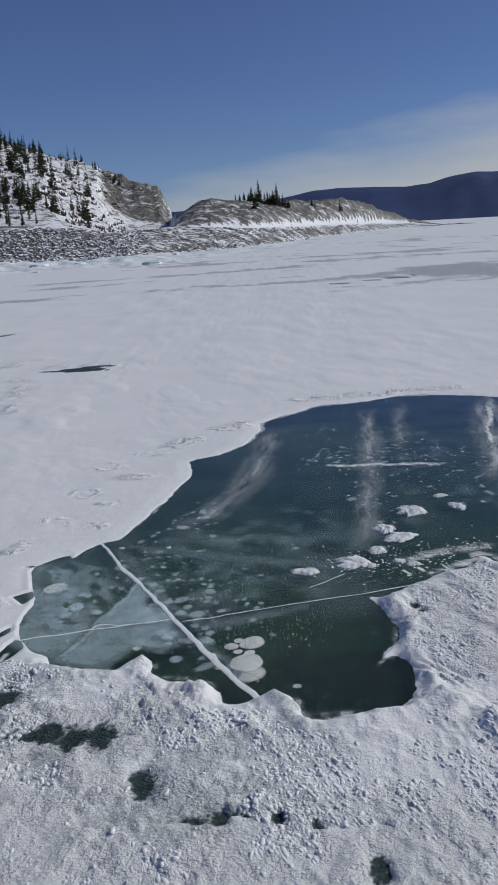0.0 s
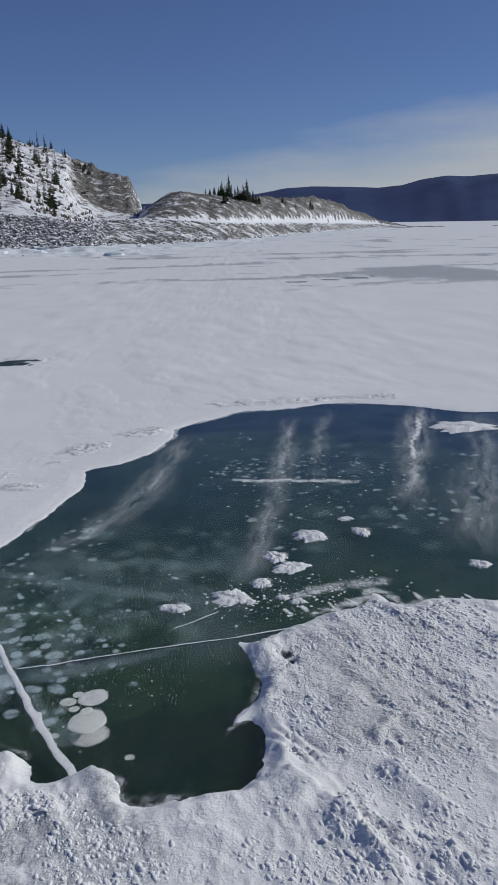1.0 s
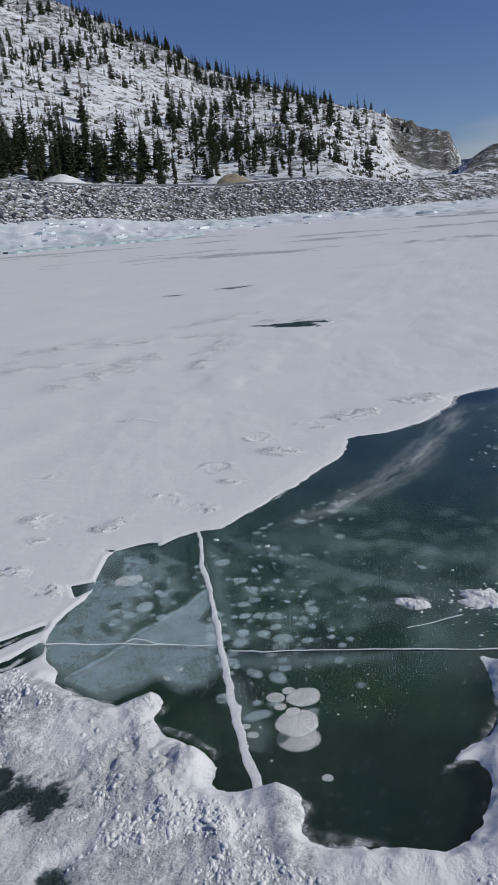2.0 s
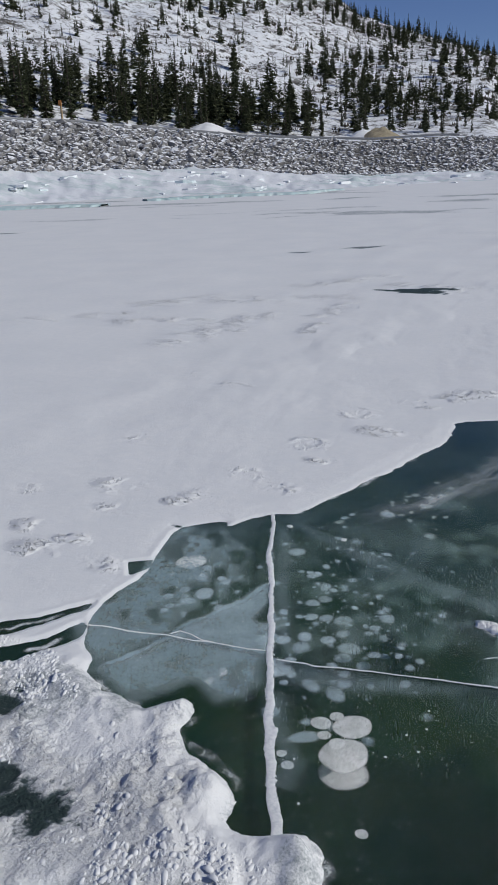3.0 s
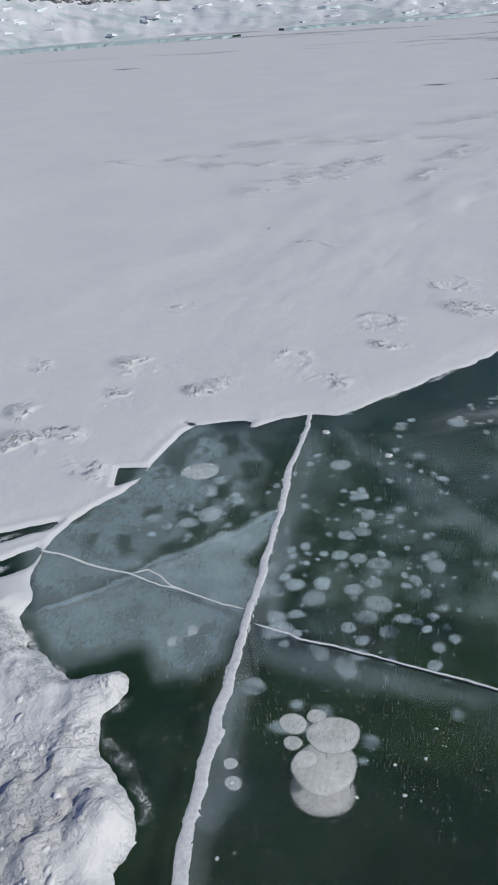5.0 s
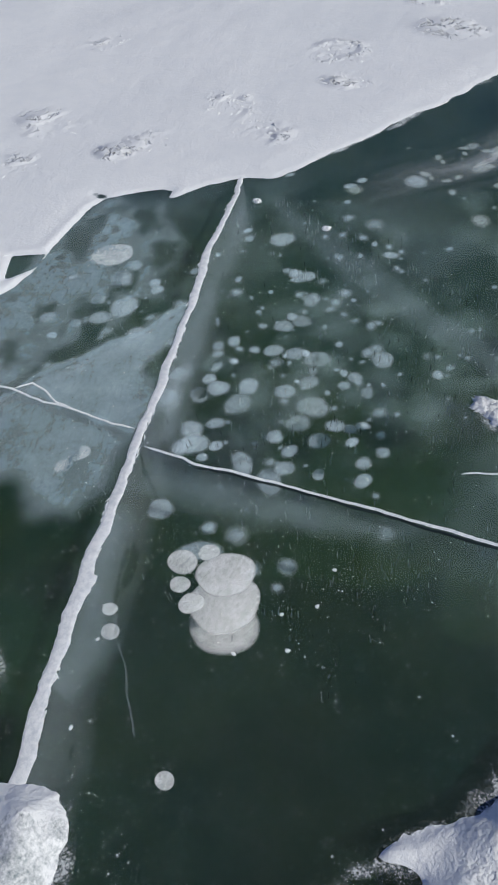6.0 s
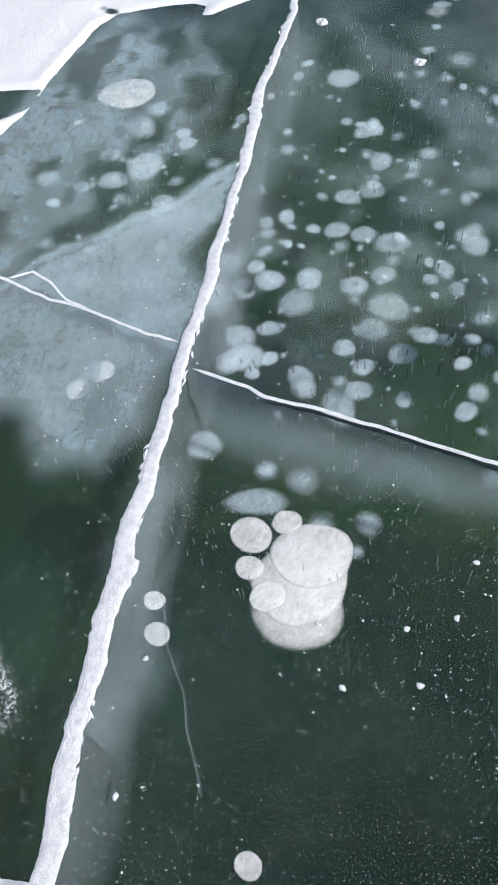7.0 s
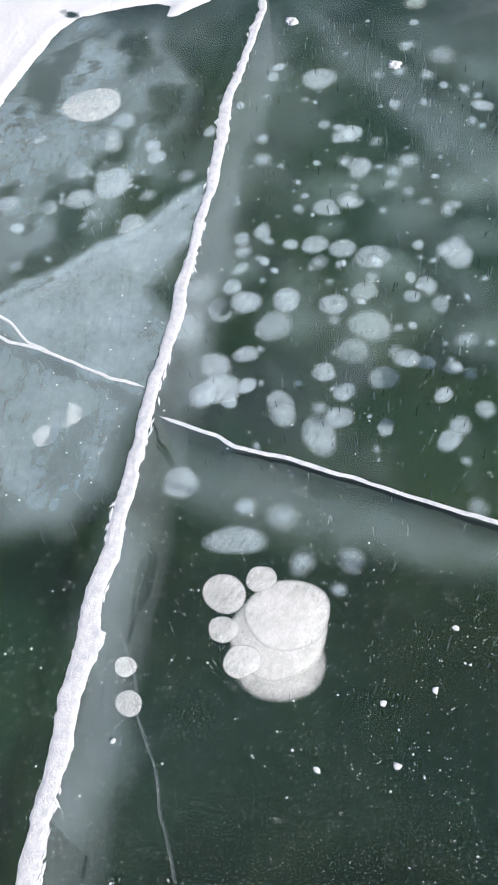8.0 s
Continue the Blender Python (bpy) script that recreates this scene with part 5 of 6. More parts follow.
drift([(0.80, 3.04), (0.73, 3.00), (0.68, 2.93), (0.66, 2.86)], 0.05, 0.0015, 391, 0.95, M_THIN)
drift([(0.02, 3.425), (0.08, 3.41), (0.17, 3.425), (0.24, 3.45)], 0.035, -0.0006, 393, 0.75, M_THIN)
drift([(0.70, 3.85), (1.0, 3.98), (1.3, 4.12), (1.75, 4.16)], 0.16, 0.0015, 395, 1.0, M_THIN)
drift([(-0.66, 3.06), (-0.45, 2.99), (-0.25, 3.05)], 0.04, 0.0015, 397, 0.9, M_THIN)
drift([(-0.362, 3.372), (-0.335, 3.33), (-0.316, 3.286)], 0.03, 0.0008, 402, 1.6, M_THIN)


def shifted(points, dx, dy):
    return [(x + dx, y + dy) for x, y in points]


# granular fringe where the crust gives out on the ice
drift([(-0.187, 3.385), (-0.158, 3.31), (-0.131, 3.244)], 0.013, 0.0008, 400, 0.8, M_THIN)
drift(SOUTH[:9], 0.075, 0.0012, 401, 0.86, M_THIN)
drift(SOUTH[8:20], 0.08, 0.0012, 403, 0.86, M_THIN)
drift(SOUTH[18:28], 0.07, 0.0012, 405, 0.84, M_THIN)
drift(SOUTH[26:], 0.07, 0.0012, 407, 0.84, M_THIN)
drift(shifted(EAST[5:], 0, 0.03), 0.10, 0.0012, 409, 1.05, M_THIN)
for k in range(14):
    fx = 1.0 + 0.065 * k + 0.02 * math.sin(k * 2.3)
    fy = 3.76 + 0.14 * (fx - 1.0) + 0.02 * math.sin(k * 1.7)
    ln = 0.14 + 0.07 * math.sin(k * 2.9)
    drift([(fx, fy), (fx - 0.25 * ln, fy + 0.5 * ln), (fx - 0.42 * ln, fy + ln)], 0.032, 0.0016, 420 + k, 1.2, M_THIN)
drift([(-1.15, 3.02), (-1.05, 3.14), (-0.95, 3.28), (-0.89, 3.40)], 0.05, 0.0012, 411, 1.05, M_THIN)
drift([(-0.94, 2.98), (-0.86, 3.10), (-0.82, 3.20), (-0.82, 3.28)], 0.05, 0.0012, 413, 1.05, M_THIN)
for k, (lx, ly, lw) in enumerate([(1.14, 4.74, 0.12), (0.95, 4.44, 0.10), (1.01, 4.31, 0.13), (0.72, 3.96, 0.13), (0.86, 4.13, 0.10), (1.43, 4.78, 0.10), (0.47, 3.88, 0.09)]):
    drift([(lx + 0.05, ly + 0.10), (lx, ly), (lx - 0.05, ly - 0.12)], lw, 0.0015, 450 + k, 1.15, M_THIN)
drift(NORTH[4:11], 0.05, 0.0010, 441, 1.0, M_THIN)
drift(NORTH[10:], 0.08, 0.0010, 443, 1.05, M_THIN)

# ---------------- the shore, hills and mountains ----------------
# bearings in degrees to the left of north, seen from near the window; distances in metres, heights as angles from eye level
EYE0 = (0.9, 1.0, 1.55)
B_AT = [-24, -12, -9.5, -7, -5, -1, 1.2, 4, 6.5, 8.5, 10.5, 14.3, 18, 22, 26.6, 30, 34, 42, 49, 54, 65, 80]
D_FOOT = [190, 165, 140, 105, 87, 66, 53, 48, 46, 43, 42, 44, 45, 42, 41, 41.5, 42, 42, 42, 42, 43, 44]
D_BASE = [235, 220, 200, 160, 130, 92, 78, 70, 66, 62, 58, 58, 58, 56, 55, 54, 54, 52, 50, 50, 52, 56]
D_TOP = [245, 232, 215, 175, 145, 105, 90, 82, 80, 76, 72, 69, 68, 67, 66, 65, 64, 62, 60, 60, 62, 66]
A_BASE = [-0.5, -0.45, -0.37, -0.5, -0.62, -0.9, -1.04, -1.15, -1.2, -1.2, -1.18, -1.28, -1.22, -1.18, -0.95, -0.5, -0.25, 0.05, 0.24, 1.0, 1.2, 1.2]
A_TOP = [-0.5, -0.4, -0.1, 0.0, 0.05, 0.1, 0.2, 0.4, 0.55, 0.5, 0.35, 0.88, 1.0, 0.92, 1.22, 1.45, 1.96, 2.85, 3.28, 3.8, 4.2, 4.4]
S_AT = [-24, -12, -9.5, -7, -5, -1.2, 2.2, 3.9, 4.9, 6.2, 6.5, 7.3, 8.3, 9.2, 13.5, 16.9, 19.7, 23.2, 26.3, 30.6, 36, 45, 54, 65, 80]
A_SKY = [-0.5, -0.4, 0.2, 1.25, 1.72, 1.85, 2.1, 2.34, 2.1, 1.25, 1.4, 3.25, 3.45, 3.75, 5.2, 6.3, 7.2, 8.4, 10.1, 12.1, 14.2, 17, 18.5, 19, 19]
D_SKY = [260, 250, 235, 200, 175, 140, 125, 122, 120, 122, 165, 165, 166, 168, 180, 195, 205, 215, 225, 235, 250, 260, 260, 260, 260]


def land_profile(b, dist):
    """Height of the land, and how bare and how grassy it is."""
    g = lambda table, at=B_AT: np.interp(b, at, table)
    up = lambda a, d: EYE0[2] + d * np.tan(np.radians(a))
    df, db, dt, ds = g(D_FOOT), g(D_BASE), g(D_TOP), g(D_SKY, S_AT)
    zb, zt, zs = up(g(A_BASE), db), up(g(A_TOP), dt), up(g(A_SKY, S_AT), ds)
    road = dt + 8
    ds = np.maximum(ds, road + 12)
    z = np.where(dist < df, -0.4 - 0.02 * (df - dist), 0.0)
    u1 = np.clip((dist - df) / (db - df), 0, 1)
    z = np.where(dist >= df, -0.1 + (zb + 0.1) * u1**1.2, z)
    u2 = np.clip((dist - db) / (dt - db), 0, 1)
    z = np.where(dist >= db, zb + (zt - zb) * u2, z)
    u3 = np.clip((dist - road) / (ds - road), 0, 1)
    power = np.interp(b, [-24, 5.5, 6.4, 6.8, 9, 11.5, 15, 30, 80], [0.55, 0.6, 0.8, 6, 5, 1.5, 1.05, 1.1, 1.1])
    z = np.where(dist >= road, zt + (zs - zt) * u3**power, z)
    z = np.where(dist > ds, zs - (dist - ds) * 0.12, z)
    x, y = EYE0[0] - dist * np.sin(np.radians(b)), EYE0[1] + dist * np.cos(np.radians(b))
    hill = smooth(0.02, 0.25, u3)
    rough = fbm(x * 0.09, y * 0.09, 401, 5, 0.55) - 0.5
    crag = np.abs(fbm(x * 0.23, y * 0.23, 411, 4, 0.6) - 0.5)
    knoll = 1 - smooth(5.8, 6.6, b)
    z = z + hill * (1 - knoll) * (3.0 * rough + 1.6 * crag - 0.2) * smooth(6.4, 12, b) + hill * knoll * (0.9 * rough + 1.3 * (fbm(x * 0.3, y * 0.3, 441, 5, 0.6) - 0.5))
    shore = smooth(0.0, 0.1, u1) * (1 - smooth(0.9, 1.0, u1))
    ledge = fbm(x * 0.5, y * 0.5, 421, 4, 0.6) - 0.35
    z = z + shore * (0.32 * ledge + 0.35 * (fbm(x * 1.6, y * 1.6, 423, 3, 0.6) - 0.45))
    cliff = smooth(6.3, 6.8, b) * (1 - smooth(10.5, 14.0, b)) * smooth(0.55, 0.75, u3)
    z = z + cliff * 1.6 * (fbm(b * 3.0, dist * 0.05, 431, 4, 0.6) - 0.5)
    slope = ((dist >= db) & (dist < dt)).astype(float)
    bare = 0.40 + 0.0 * b
    bare = np.where(u3 > 0, 0.495 + 0.055 * smooth(0.50, 1.0, u3) * smooth(12, 20, b), bare)
    bare = np.where((dist < road) & (dist >= dt), 0.25, bare)
    bare = np.where(dist < db, 0.28, bare)
    bare = np.where(slope > 0, np.where(b > 9.5, 0.60, 0.535), bare)
    bare = np.maximum(bare, 0.575 * cliff)
    bare = np.where((knoll > 0.5) & (u3 > 0), 0.550 + 0.04 * u3 + 0.3 * smooth(5.0, 6.0, b) * smooth(0.5, 0.9, u3), bare)
    grass = np.where(knoll > 0.5, 0.5, 0.0) + 0.0 * b
    grass = np.where((b > 7.4) & (b < 13) & (u3 > 0.5), 0.75, grass)
    frozen = ((dist < db) & (u1 > 0)).astype(float)
    return x, y, z, bare, grass, frozen


bs = np.arange(-24, 80, 0.22)
ds_rows = np.concatenate([np.arange(30, 90, 0.7), np.arange(90, 120, 1.2), np.arange(120, 290, 1.8), np.arange(290, 420, 12)])
lb, ld = np.meshgrid(bs, ds_rows)
lx, ly, lz, l_bare, l_grass, l_frozen = land_profile(lb, ld)
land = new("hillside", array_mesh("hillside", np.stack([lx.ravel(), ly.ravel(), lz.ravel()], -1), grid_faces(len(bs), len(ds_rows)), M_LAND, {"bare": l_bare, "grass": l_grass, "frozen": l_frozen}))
tagged(land, "snow-dusted rocky hillside and shore above the frozen lake", "hill", kind="structure")


def land_at(b, dist):
    x, y, z, _, _, _ = land_profile(np.array([float(b)]), np.array([float(dist)]))
    return float(x[0]), float(y[0]), float(z[0])


# far mountains all round
mb = np.arange(-180, 180.1, 0.5)
peak = np.interp(mb, [-180, -60, -30, -22, -15.3, -13.8, -12.4, -11, -9.5, -7.3, -5.1, -3.2, -1.2, 4, 12, 60, 180], [2.2, 3.0, 3.6, 3.2, 2.77, 2.87, 2.65, 2.32, 2.2, 2.3, 2.36, 2.25, 1.9, 1.5, 1.2, 2.0, 2.2])
peak = peak + 0.10 * (fbm(mb * 0.5, mb * 0, 501, 5, 0.55) - 0.5)
rows = []
for k, (dist, share) in enumerate([(2300, -0.02), (2500, 0.25), (2700, 0.6), (2850, 0.85), (3000, 1.0), (3200, 0.6)]):
    hgt = share * peak + (0.25 * (fbm(mb * 0.8, mb * 0 + k, 511, 4) - 0.5) * peak if 0 < k < 4 else 0)
    rows.append(np.stack([-dist * np.sin(np.radians(mb)), dist * np.cos(np.radians(mb)), EYE0[2] + dist * np.tan(np.radians(hgt)) - (6 if k == 0 else 0)], -1))
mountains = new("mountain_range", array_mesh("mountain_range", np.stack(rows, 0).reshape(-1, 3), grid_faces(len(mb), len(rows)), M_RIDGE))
tagged(mountains, "far forested mountains beyond the lake, the blue of distance haze put into their colour", "mountain", kind="structure")


# ---------------- conifers ----------------
def conifer_meshes(seed, height, spread, sparse, coarse=1.0):
    rng = random.Random(seed)
    bm = bmesh.new()
    sides, levels = 6, 7
    bend = (rng.uniform(-0.02, 0.02) * height, rng.uniform(-0.02, 0.02) * height)
    rings = []
    for k in range(levels):
        u = k / (levels - 1)
        r = 0.022 * height * (1 - u) ** 0.8 + 0.006
        rings.append([bm.verts.new((bend[0] * u * u + r * math.cos(a), bend[1] * u * u + r * math.sin(a), -0.3 + u * (height * 0.98 + 0.3))) for a in [j * 2 * math.pi / sides for j in range(sides)]])
    for lo, hi in zip(rings, rings[1:]):
        for j in range(sides):
            bm.faces.new((lo[j], lo[(j + 1) % sides], hi[(j + 1) % sides], hi[j]))
    trunk = bpy.data.meshes.new("trunk")
    bm.to_mesh(trunk)
    bm.free()
    trunk.materials.append(M_BARK)
    c, f = [], []
    z0 = height * rng.uniform(0.05, 0.12)
    while z0 < height * 0.99:
        u = z0 / height
        reach = spread * height * ((1 - u) ** 0.85 * 0.9 + 0.03) * min(1.0, 0.55 + u * 3)
        for _ in range(rng.randint(5, 8)):
            if rng.random() < sparse:
                continue
            a = rng.uniform(0, 6.283)
            z = rng.uniform(z0 - 0.022 * height * coarse, z0 + 0.022 * height * coarse)
            ln = reach * rng.uniform(0.55, 1.2)
            droop = rng.uniform(0.15, 0.5) * (1 - u) - 0.35 * u
            ca, sa = math.cos(a), math.sin(a)
            px, py = bend[0] * u * u, bend[1] * u * u

            def at(s, side, dz=0.0):
                return (px + ca * ln * s - sa * side, py + sa * ln * s + ca * side, z - droop * ln * s * s + 0.12 * ln * s * (1 - s) + dz)

            w = (0.26 * ln + 0.008 * height) * (1 + 0.5 * (coarse - 1))
            base = len(c)
            c += [at(0, 0, 0.05 * ln), at(0.45, w), at(0.45, -w), at(1.0, 0), at(0.5, 0, -0.28 * ln)]
            f += [(base, base + 1, base + 3), (base, base + 3, base + 2), (base, base + 4, base + 3)]
            for t in (0.3, 0.55, 0.75):
                side = rng.choice((-1, 1))
                base = len(c)
                c += [at(t, 0), at(t + 0.18, side * w * rng.uniform(1.0, 1.7), -0.06 * ln), at(t + 0.12, side * w * 0.3, -0.22 * ln)]
                f.append((base, base + 1, base + 2))
        z0 += height * rng.uniform(0.026, 0.040) * coarse
    base = len(c)
    tip = 0.012 * height
    c += [(bend[0] + tip, bend[1], height * 0.93), (bend[0] - tip, bend[1] + tip, height * 0.93), (bend[0] - tip, bend[1] - tip, height * 0.93), (bend[0], bend[1], height * 1.03)]
    f += [(base, base + 1, base + 3), (base + 1, base + 2, base + 3), (base + 2, base, base + 3)]
    return trunk, array_mesh("crown", np.array(c), np.array(f), M_NEEDLE, smoothed=False)


TREE_KINDS = [conifer_meshes(601 + k, 1.0 * 6, s, sp) for k, (s, sp) in enumerate([(0.15, 0.05), (0.18, 0.05), (0.13, 0.1), (0.23, 0.1), (0.30, 0.25), (0.13, 0.2), (0.20, 0.05)])]


def conifer(x, y, z, height, kind, turn, label, group):
    trunk, crown = TREE_KINDS[kind]
    ob = new("conifer")
    part("trunk", trunk, ob)
    part("crown", crown, ob)
    s = height / 6
    ob.matrix_world = Matrix.Translation((x, y, z - 0.05)) @ Matrix.Rotation(turn, 4, "Z") @ Matrix.Diagonal((s, s, s, 1))
    return tagged(ob, label, "tree", group)


rng = random.Random(99)
# the dark belt behind the bank
belt = 0
while belt < 160:
    b = rng.uniform(15, 60)
    if rng.random() > np.interp(b, [15, 20, 26, 31, 36, 60], [0.3, 0.45, 0.5, 0.9, 1, 1]):
        continue
    belt += 1
    dist = float(np.interp(b, B_AT, D_TOP)) + rng.uniform(8, 20)
    hgt = rng.choice((0.4, 0.5, 0.65, 0.8, 1.0)) * rng.uniform(0.9, 1.15) * float(np.interp(b, [15, 24, 32, 40, 50, 60], [2.3, 3.8, 4.6, 5.1, 5.4, 5.8]))
    x, y, z = land_at(b, dist)
    conifer(x, y, z, hgt, rng.choice((0, 0, 2, 2, 5, 1, 6)), rng.uniform(0, 6), "tall dark green spruce behind the stone bank", "spruces behind the bank")


# scattered over the hill, thicker in groves and along the skyline
def hill_spot(on_ridge):
    while True:
        b, u = (rng.uniform(11.8, 34) if rng.random() < 0.65 else rng.uniform(34, 58)), rng.random()
        if on_ridge:
            b, u = rng.uniform(9.6, 33), rng.uniform(0.93, 1.0)
        d0, d1 = float(np.interp(b, B_AT, D_TOP)) + 19, float(np.interp(b, S_AT, D_SKY))
        x, y, z = land_at(b, d0 + (d1 - d0) * u)
        grove = float(fbm(np.array([x * 0.06]), np.array([y * 0.06]), 701, 3)[0])
        if on_ridge or rng.random() < (smooth(0.44, 0.62, grove) * 0.60 + 0.16) * float(np.interp(b, [11, 15, 20], [0.22, 0.45, 1.0])):
            hgt = rng.choice((1.1, 1.5, 2.0, 2.5, 3.0, 3.6)) * rng.uniform(0.8, 1.15) * (0.75 + 0.15 * u) * (0.6 if on_ridge else 1.15)
            return x, y, z, b, hgt


for k in range(105):
    x, y, z, b, hgt = hill_spot(False)
    conifer(x, y, z, max(hgt, 1.4), rng.randrange(7), rng.uniform(0, 6), "dark green conifer on the snowy hillside", "conifers on the hillside")
wood = [conifer_meshes(651 + k, 6.0, s, 0.15, 1.5)[1] for k, s in enumerate((0.17, 0.21, 0.30, 0.15))]
wood = [(np.array([tuple(p.co) for p in me.vertices]), np.array([tuple(p.vertices) for p in me.polygons])) for me in wood]
cs, fs, base = [], [], 0
for k in range(1650):
    x, y, z, b, hgt = hill_spot(k < 110)
    if k > 1390:
        b = rng.uniform(17, 60) if k < 1470 else rng.uniform(27, 60)
        x, y, z = land_at(b, float(np.interp(b, B_AT, D_TOP)) + rng.uniform(11, 27))
        hgt = rng.uniform(2.0, 4.2)
    v, t = rng.choice(wood)
    a, s = rng.uniform(0, 6.28), hgt / 6
    turn = np.array([[math.cos(a), -math.sin(a), 0], [math.sin(a), math.cos(a), 0], [0, 0, 1]])
    cs.append(v @ turn.T * s + (x, y, z - 0.1))
    fs.append(t + base)
    base += len(v)
woods = new("far_conifers", array_mesh("far_conifers", np.concatenate(cs), np.concatenate(fs), M_NEEDLE, smoothed=False))
tagged(woods, "countless small dark conifers scattered over the snowy hillside", "trees", kind="stuff")
# dry brush between the trees
cs, fs = [], []
for k in range(2200):
    b = rng.uniform(10, 58)
    d0, d1 = float(np.interp(b, B_AT, D_TOP)) + 12, float(np.interp(b, S_AT, D_SKY))
    u = rng.random()
    x, y, z = land_at(b, d0 + (d1 - d0) * u)
    s = rng.uniform(0.2, 0.65)
    for _ in range(9):
        a, ln = rng.uniform(0, 6.28), s * rng.uniform(0.35, 0.8)
        ox, oy = rng.gauss(0, 0.4 * s), rng.gauss(0, 0.4 * s)
        base = len(cs)
        cs += [(x + ox - 0.26 * s * math.sin(a), y + oy + 0.26 * s * math.cos(a), z - 0.1), (x + ox + 0.26 * s * math.sin(a), y + oy - 0.26 * s * math.cos(a), z - 0.1), (x + ox + 0.5 * ln * math.cos(a), y + oy + 0.5 * ln * math.sin(a), z + ln)]
        fs.append((base, base + 1, base + 2))
tagged(new("hill_brush", array_mesh("hill_brush", np.array(cs), np.array(fs), M_BRUSH, smoothed=False)), "countless dry grey shrubs poking through the snow on the hill", "shrubs", kind="stuff")
for b, dist, hgt in [(0.62, 125, 3.3), (-0.62, 126, 3.3), (0.45, 128, 2.4), (0.75, 129, 2.2), (0.2, 127, 1.9), (0.0, 129, 2.1), (-0.15, 126, 1.7), (-0.35, 129, 2.3), (-0.45, 126, 2.0), (-0.8, 128, 1.8),
                     (-1.0, 130, 2.0), (-1.2, 130, 1.6), (-1.4, 131, 1.5), (1.1, 126, 2.3), (1.3, 128, 1.5), (1.6, 126, 1.2), (1.9, 124, 1.0), (2.2, 123, 0.9), (0.9, 110, 2.3), (0.62, 122, 1.6),
                     (-3.0, 145, 1.3), (-3.2, 146, 0.9), (-4.9, 158, 2.1), (-5.05, 160, 1.4), (-6.1, 168, 1.0), (-3.9, 150, 0.8)]:
    x, y, z = land_at(b, dist)
    conifer(x, y, z, hgt, rng.choice((1, 3, 4, 4, 6)), rng.uniform(0, 6), "dark conifer on the low grassy knoll", "conifers on the knoll")

# ---------------- roadside things on the bank ----------------
def pile(name, b, dist, across, height, material, seed, label, category):
    n = 30
    gx, gy = np.meshgrid(np.linspace(-1, 1, n), np.linspace(-1, 1, n))
    q = np.hypot(gx, gy)
    h = np.maximum(0, 1 - q) ** 0.9 * height * (0.85 + 0.5 * (fbm(gx * 3 + seed, gy * 3, seed, 4) - 0.5)) - 0.06
    ob = new(name, array_mesh(name, np.stack([gx.ravel() * across / 2, gy.ravel() * across / 2, h.ravel()], -1), grid_faces(n, n), material))
    x, y, z = land_at(b, dist)
    ob.matrix_world = Matrix.Translation((x, y, z))
    return tagged(ob, label, category)


pile("sand_pile", 21.5, 73, 4.4, 1.5, M_SAND, 801, "tan heap of sand beside the road", "sand pile")
pile("snow_mound", 22.6, 73.5, 3.8, 1.35, M_SNOW, 811, "ploughed heap of snow beside the road", "snow mound")
pile("snow_mound", 32.8, 71, 5.2, 1.5, M_SNOW, 821, "ploughed heap of snow beside the road", "snow mound")


def box_mesh(name, sx, sy, sz, material, bevel=0.006):
    bm = bmesh.new()
    bmesh.ops.create_cube(bm, size=1)
    bmesh.ops.scale(bm, vec=(sx, sy, sz), verts=bm.verts)
    bmesh.ops.bevel(bm, geom=bm.edges[:], offset=bevel, segments=1, affect="EDGES")
    me = bpy.data.meshes.new(name)
    bm.to_mesh(me)
    bm.free()
    me.materials.append(material)
    return me


x, y, z = land_at(42.0, 61.5)
marker = tagged(new("marker_post"), "wooden marker post with a faded orange top beside the road", "post")
marker.matrix_world = Matrix.Translation((x, y, z))
o = part("post", box_mesh("post", 0.10, 0.10, 1.5, M_WOOD), marker)
o.location = (0, 0, 0.6)
o = part("board", box_mesh("board", 0.26, 0.05, 0.34, M_ORANGE), marker, "faded orange board")
o.location = (0, -0.08, 1.30)

# guard rail along the road on top of the bank
rail_thing = tagged(new("guard_rail"), "low grey steel guard rail along the road on the bank", "guard rail")
rb = np.arange(16.5, 60, 0.5)
prof = [(0.0, 0.0), (0.05, 0.06), (0.0, 0.14), (0.05, 0.22), (0.0, 0.28)]
rc = []
for b in rb:
    x, y, z = land_at(b, float(np.interp(b, B_AT, D_TOP)) + 1.0)
    out = (math.sin(radians(b)), -math.cos(radians(b)))
    rc += [(x + out[0] * p, y + out[1] * p, z + 0.06 + 0.6 * q) for p, q in prof]
part("rail", array_mesh("rail", np.array(rc), grid_faces(5, len(rb)), M_STEEL), rail_thing)
post = box_mesh("post", 0.12, 0.12, 0.75, M_STEEL)
for b in np.arange(17, 59.5, 2.5):
    x, y, z = land_at(b, float(np.interp(b, B_AT, D_TOP)) + 1.12)
    o = part("post", post, rail_thing)
    o.location = (x, y, z - 0.12)

# ---------------- broken shore ice and riprap ----------------
def stone_mesh(name, seed, material, flat=0.75):
    rng = random.Random(seed)
    bm = bmesh.new()
    bmesh.ops.create_icosphere(bm, subdivisions=1, radius=0.5)
    cuts = [Vector((rng.gauss(0, 1), rng.gauss(0, 1), rng.gauss(0, 1))).normalized() for _ in range(5)]
    for v in bm.verts:
        for n in cuts:
            over = v.co.dot(n) - 0.33
            if over > 0:
                v.co -= n * over
        v.co *= rng.uniform(0.85, 1.12)
        v.co.z *= flat
    me = bpy.data.meshes.new(name)
    bm.to_mesh(me)
    bm.free()
    me.materials.append(material)
    return me


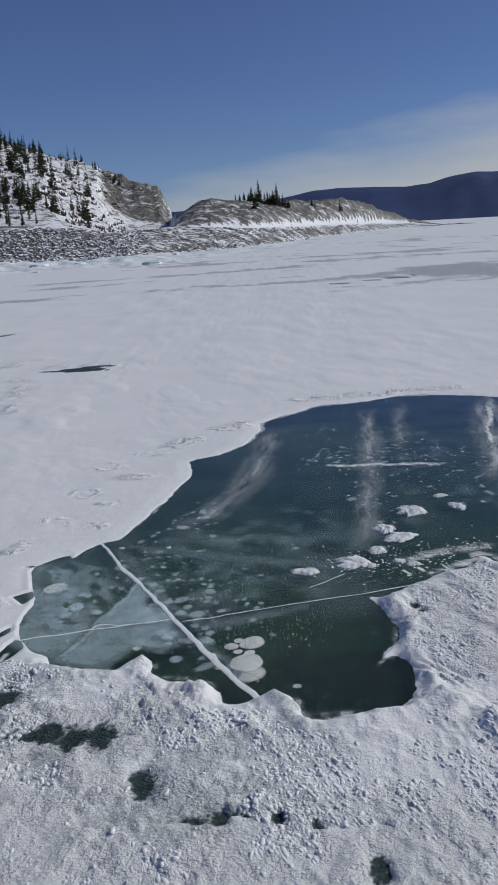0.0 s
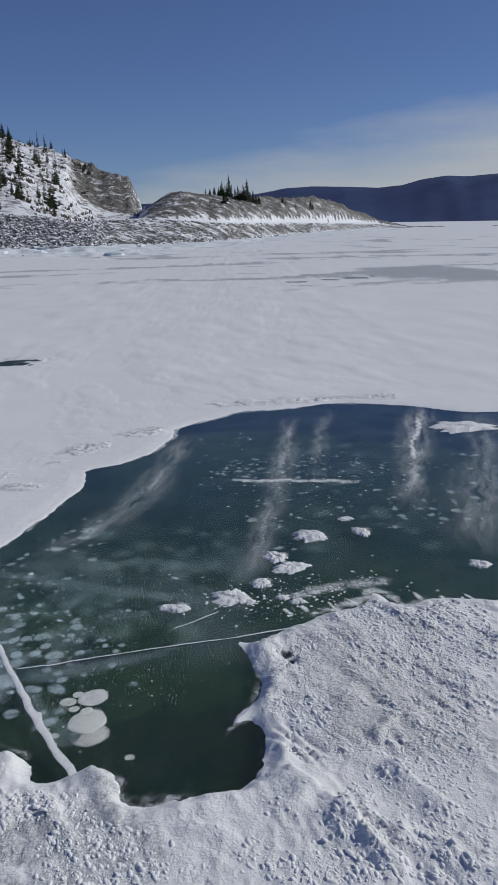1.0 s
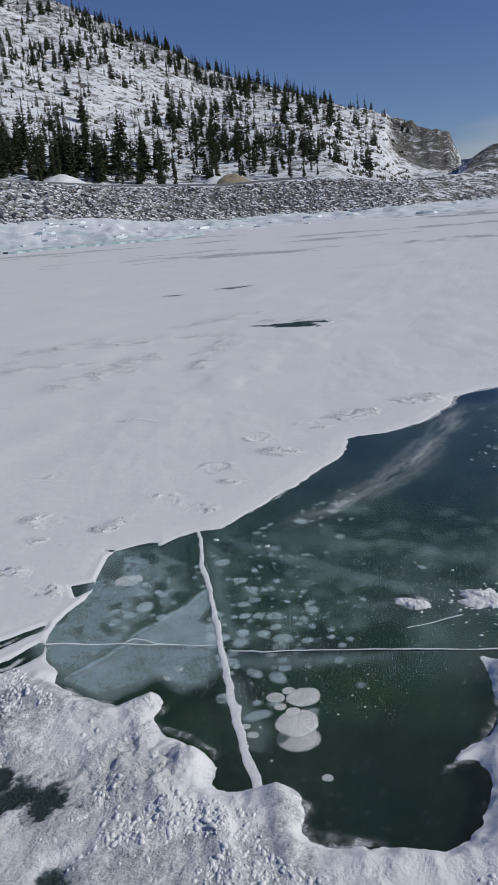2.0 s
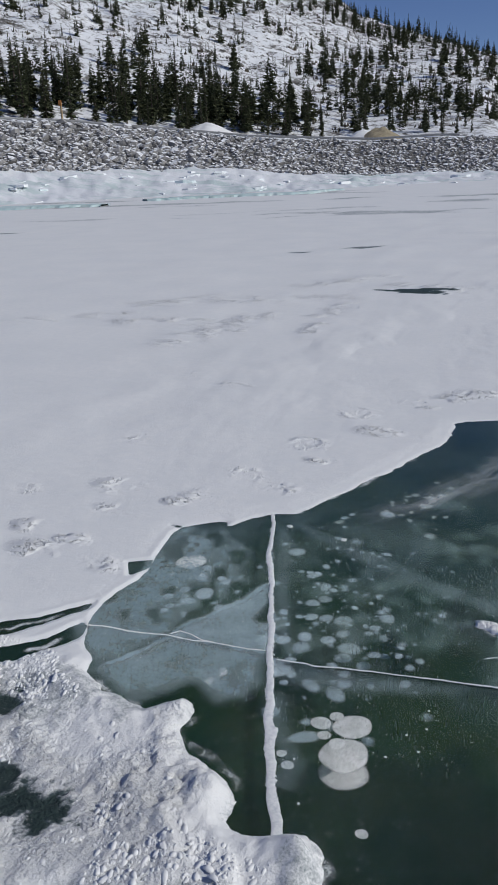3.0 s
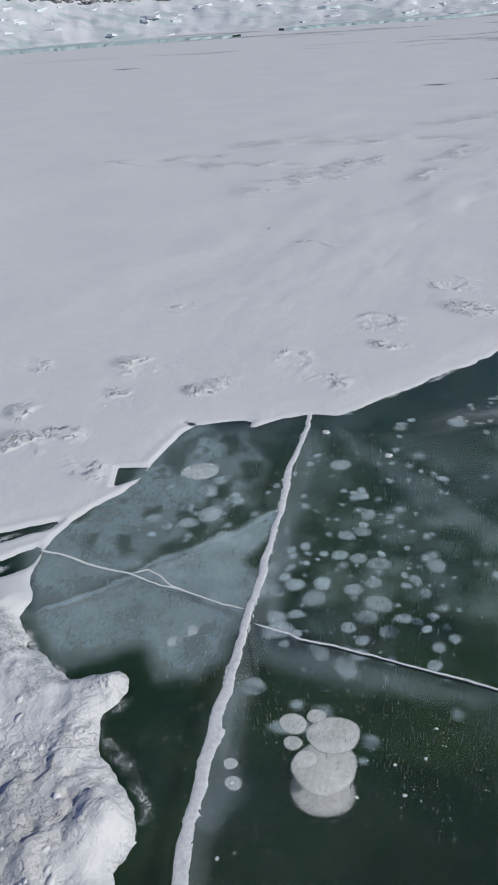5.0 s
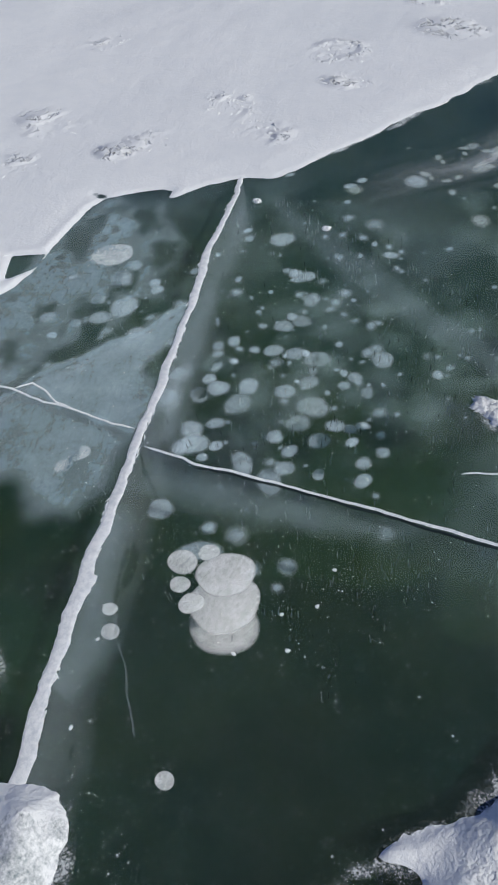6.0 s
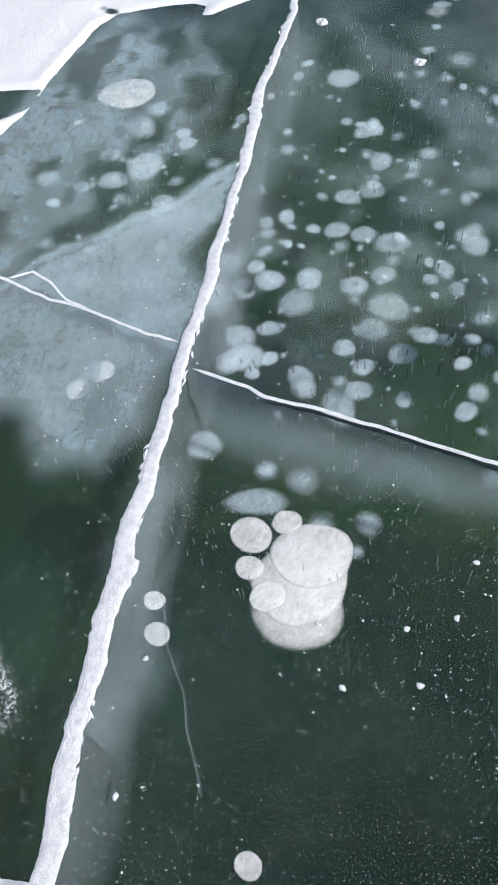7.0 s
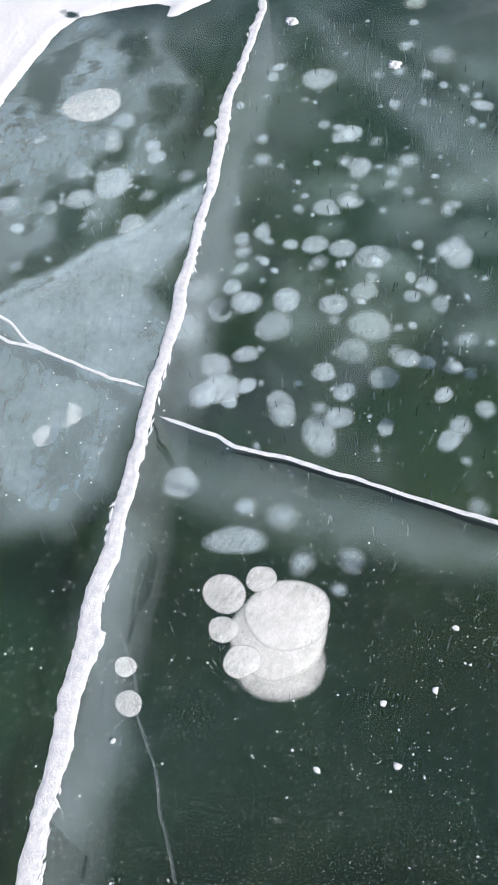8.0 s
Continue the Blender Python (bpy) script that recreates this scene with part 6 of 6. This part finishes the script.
def slab_mesh(name, seed):
    """A tilted plate of broken lake ice."""
    rng = random.Random(seed)
    n = rng.randint(5, 7)
    ring = [(math.cos(k * 6.283 / n) * rng.uniform(0.55, 1.0) * 0.6, math.sin(k * 6.283 / n) * rng.uniform(0.5, 1.0) * 0.45) for k in range(n)]
    bm = bmesh.new()
    face = bm.faces.new([bm.verts.new((a, b, 0)) for a, b in ring])
    ext = bmesh.ops.extrude_face_region(bm, geom=[face])
    for v in ext["geom"]:
        if isinstance(v, bmesh.types.BMVert):
            v.co.z += 0.11 + rng.uniform(-0.02, 0.02)
            v.co.x *= 0.94
    bmesh.ops.recalc_face_normals(bm, faces=bm.faces)
    bmesh.ops.bevel(bm, geom=bm.edges[:], offset=0.012, segments=1, affect="EDGES")
    me = bpy.data.meshes.new(name)
    bm.to_mesh(me)
    bm.free()
    me.materials.append(M_SLAB)
    return me


SLABS = [slab_mesh("ice_slab", 901 + k) for k in range(6)]
for k in range(120):
    b = rng.uniform(6, 58)
    u = rng.random() ** 0.8
    df, db = float(np.interp(b, B_AT, D_FOOT)), float(np.interp(b, B_AT, D_BASE))
    x, y, z = land_at(b, df + (db - df) * (0.05 + 0.8 * u))
    ob = new("ice_slab", rng.choice(SLABS))
    s = rng.uniform(0.35, 1.0)
    ob.matrix_world = Matrix.Translation((x, y, max(z, 0.0) - 0.12 * s - 0.03)) @ Euler((rng.gauss(0, 0.06), rng.gauss(0, 0.06), rng.uniform(0, 6))).to_matrix().to_4x4() @ Matrix.Diagonal((s * 1.5, s, s * 1.6, 1))
    tagged(ob, "tilted slab of broken white shore ice", "ice slab", "broken slabs of shore ice")

# a refrozen lead of blue-green ice before the rubble
LEADS = [([(-21.7, 28.4), (-24.5, 27.9), (-26.5, 26.6), (-28.4, 25.2), (-30.6, 22.2), (-32.6, 18.8)], 8.0), ([(-16.1, 38.9), (-16.7, 36.0), (-19.4, 34.8), (-21.1, 33.6), (-22.1, 31.6)], 3.6)]
for k, (line, width) in enumerate(LEADS):
    lead = new("refrozen_lead", ribbon("refrozen_lead", line, width, 0.006, M_CYAN, 971 + k, step=0.12, wobble=0.5, ragged=0.6, z=0.105, skirt=0.13))
    tagged(lead, "band of blue-green refrozen ice before the broken shore ice", "ice", kind="structure")
STONES = [stone_mesh("boulder", 951 + k, M_ROCK) for k in range(8)]
bank = tagged(new("riprap_bank"), "sloping bank of grey broken stones dusted with snow", "stone bank", kind="structure")


def stone_place(b, u):
    db, dt = float(np.interp(b, B_AT, D_BASE)), float(np.interp(b, B_AT, D_TOP))
    return land_at(b, db - 1.0 + (dt - db + 0.6) * u)


def stone_pose(b, u, s):
    x, y, z = stone_place(b, u)
    return Matrix.Translation((x, y, z + 0.08 * s)) @ Euler((rng.uniform(-0.6, 0.6), rng.uniform(-0.6, 0.6), rng.uniform(0, 6))).to_matrix().to_4x4() @ Matrix.Diagonal((s * rng.uniform(0.9, 1.5), s, s * rng.uniform(0.8, 1.1), 1))


for k in range(290):
    ob = new("boulder", rng.choice(STONES))
    ob.parent = bank
    ob.matrix_world = stone_pose(rng.uniform(33, 54), rng.uniform(0.05, 1) ** 0.8, rng.uniform(0.4, 0.85))
src = []
for me in STONES:
    v = np.array([tuple(p.co) for p in me.vertices])
    t = np.array([tuple(p.vertices) for p in me.polygons])
    src.append((v, t))
cs, fs, base = [], [], 0
for k in range(9000):
    b = 9.3 + 50 * rng.random() ** 1.3 if k < 7800 else rng.uniform(-8, 10)
    s = rng.choice((0.18, 0.24, 0.32, 0.40, 0.5)) * rng.uniform(0.8, 1.2) * (0.8 if b < 26 else 1.0)
    if k >= 7800 and rng.random() < 0.5:
        continue
    m = np.array(stone_pose(b, rng.random(), s))
    v, t = rng.choice(src)
    cs.append(v @ m[:3, :3].T + m[:3, 3])
    fs.append(t + base)
    base += len(v)
loose = part("loose_stones", array_mesh("loose_stones", np.concatenate(cs), np.concatenate(fs), M_ROCK, smoothed=False), bank, "countless grey broken stones dusted with snow")
loose["kind"] = "stuff"
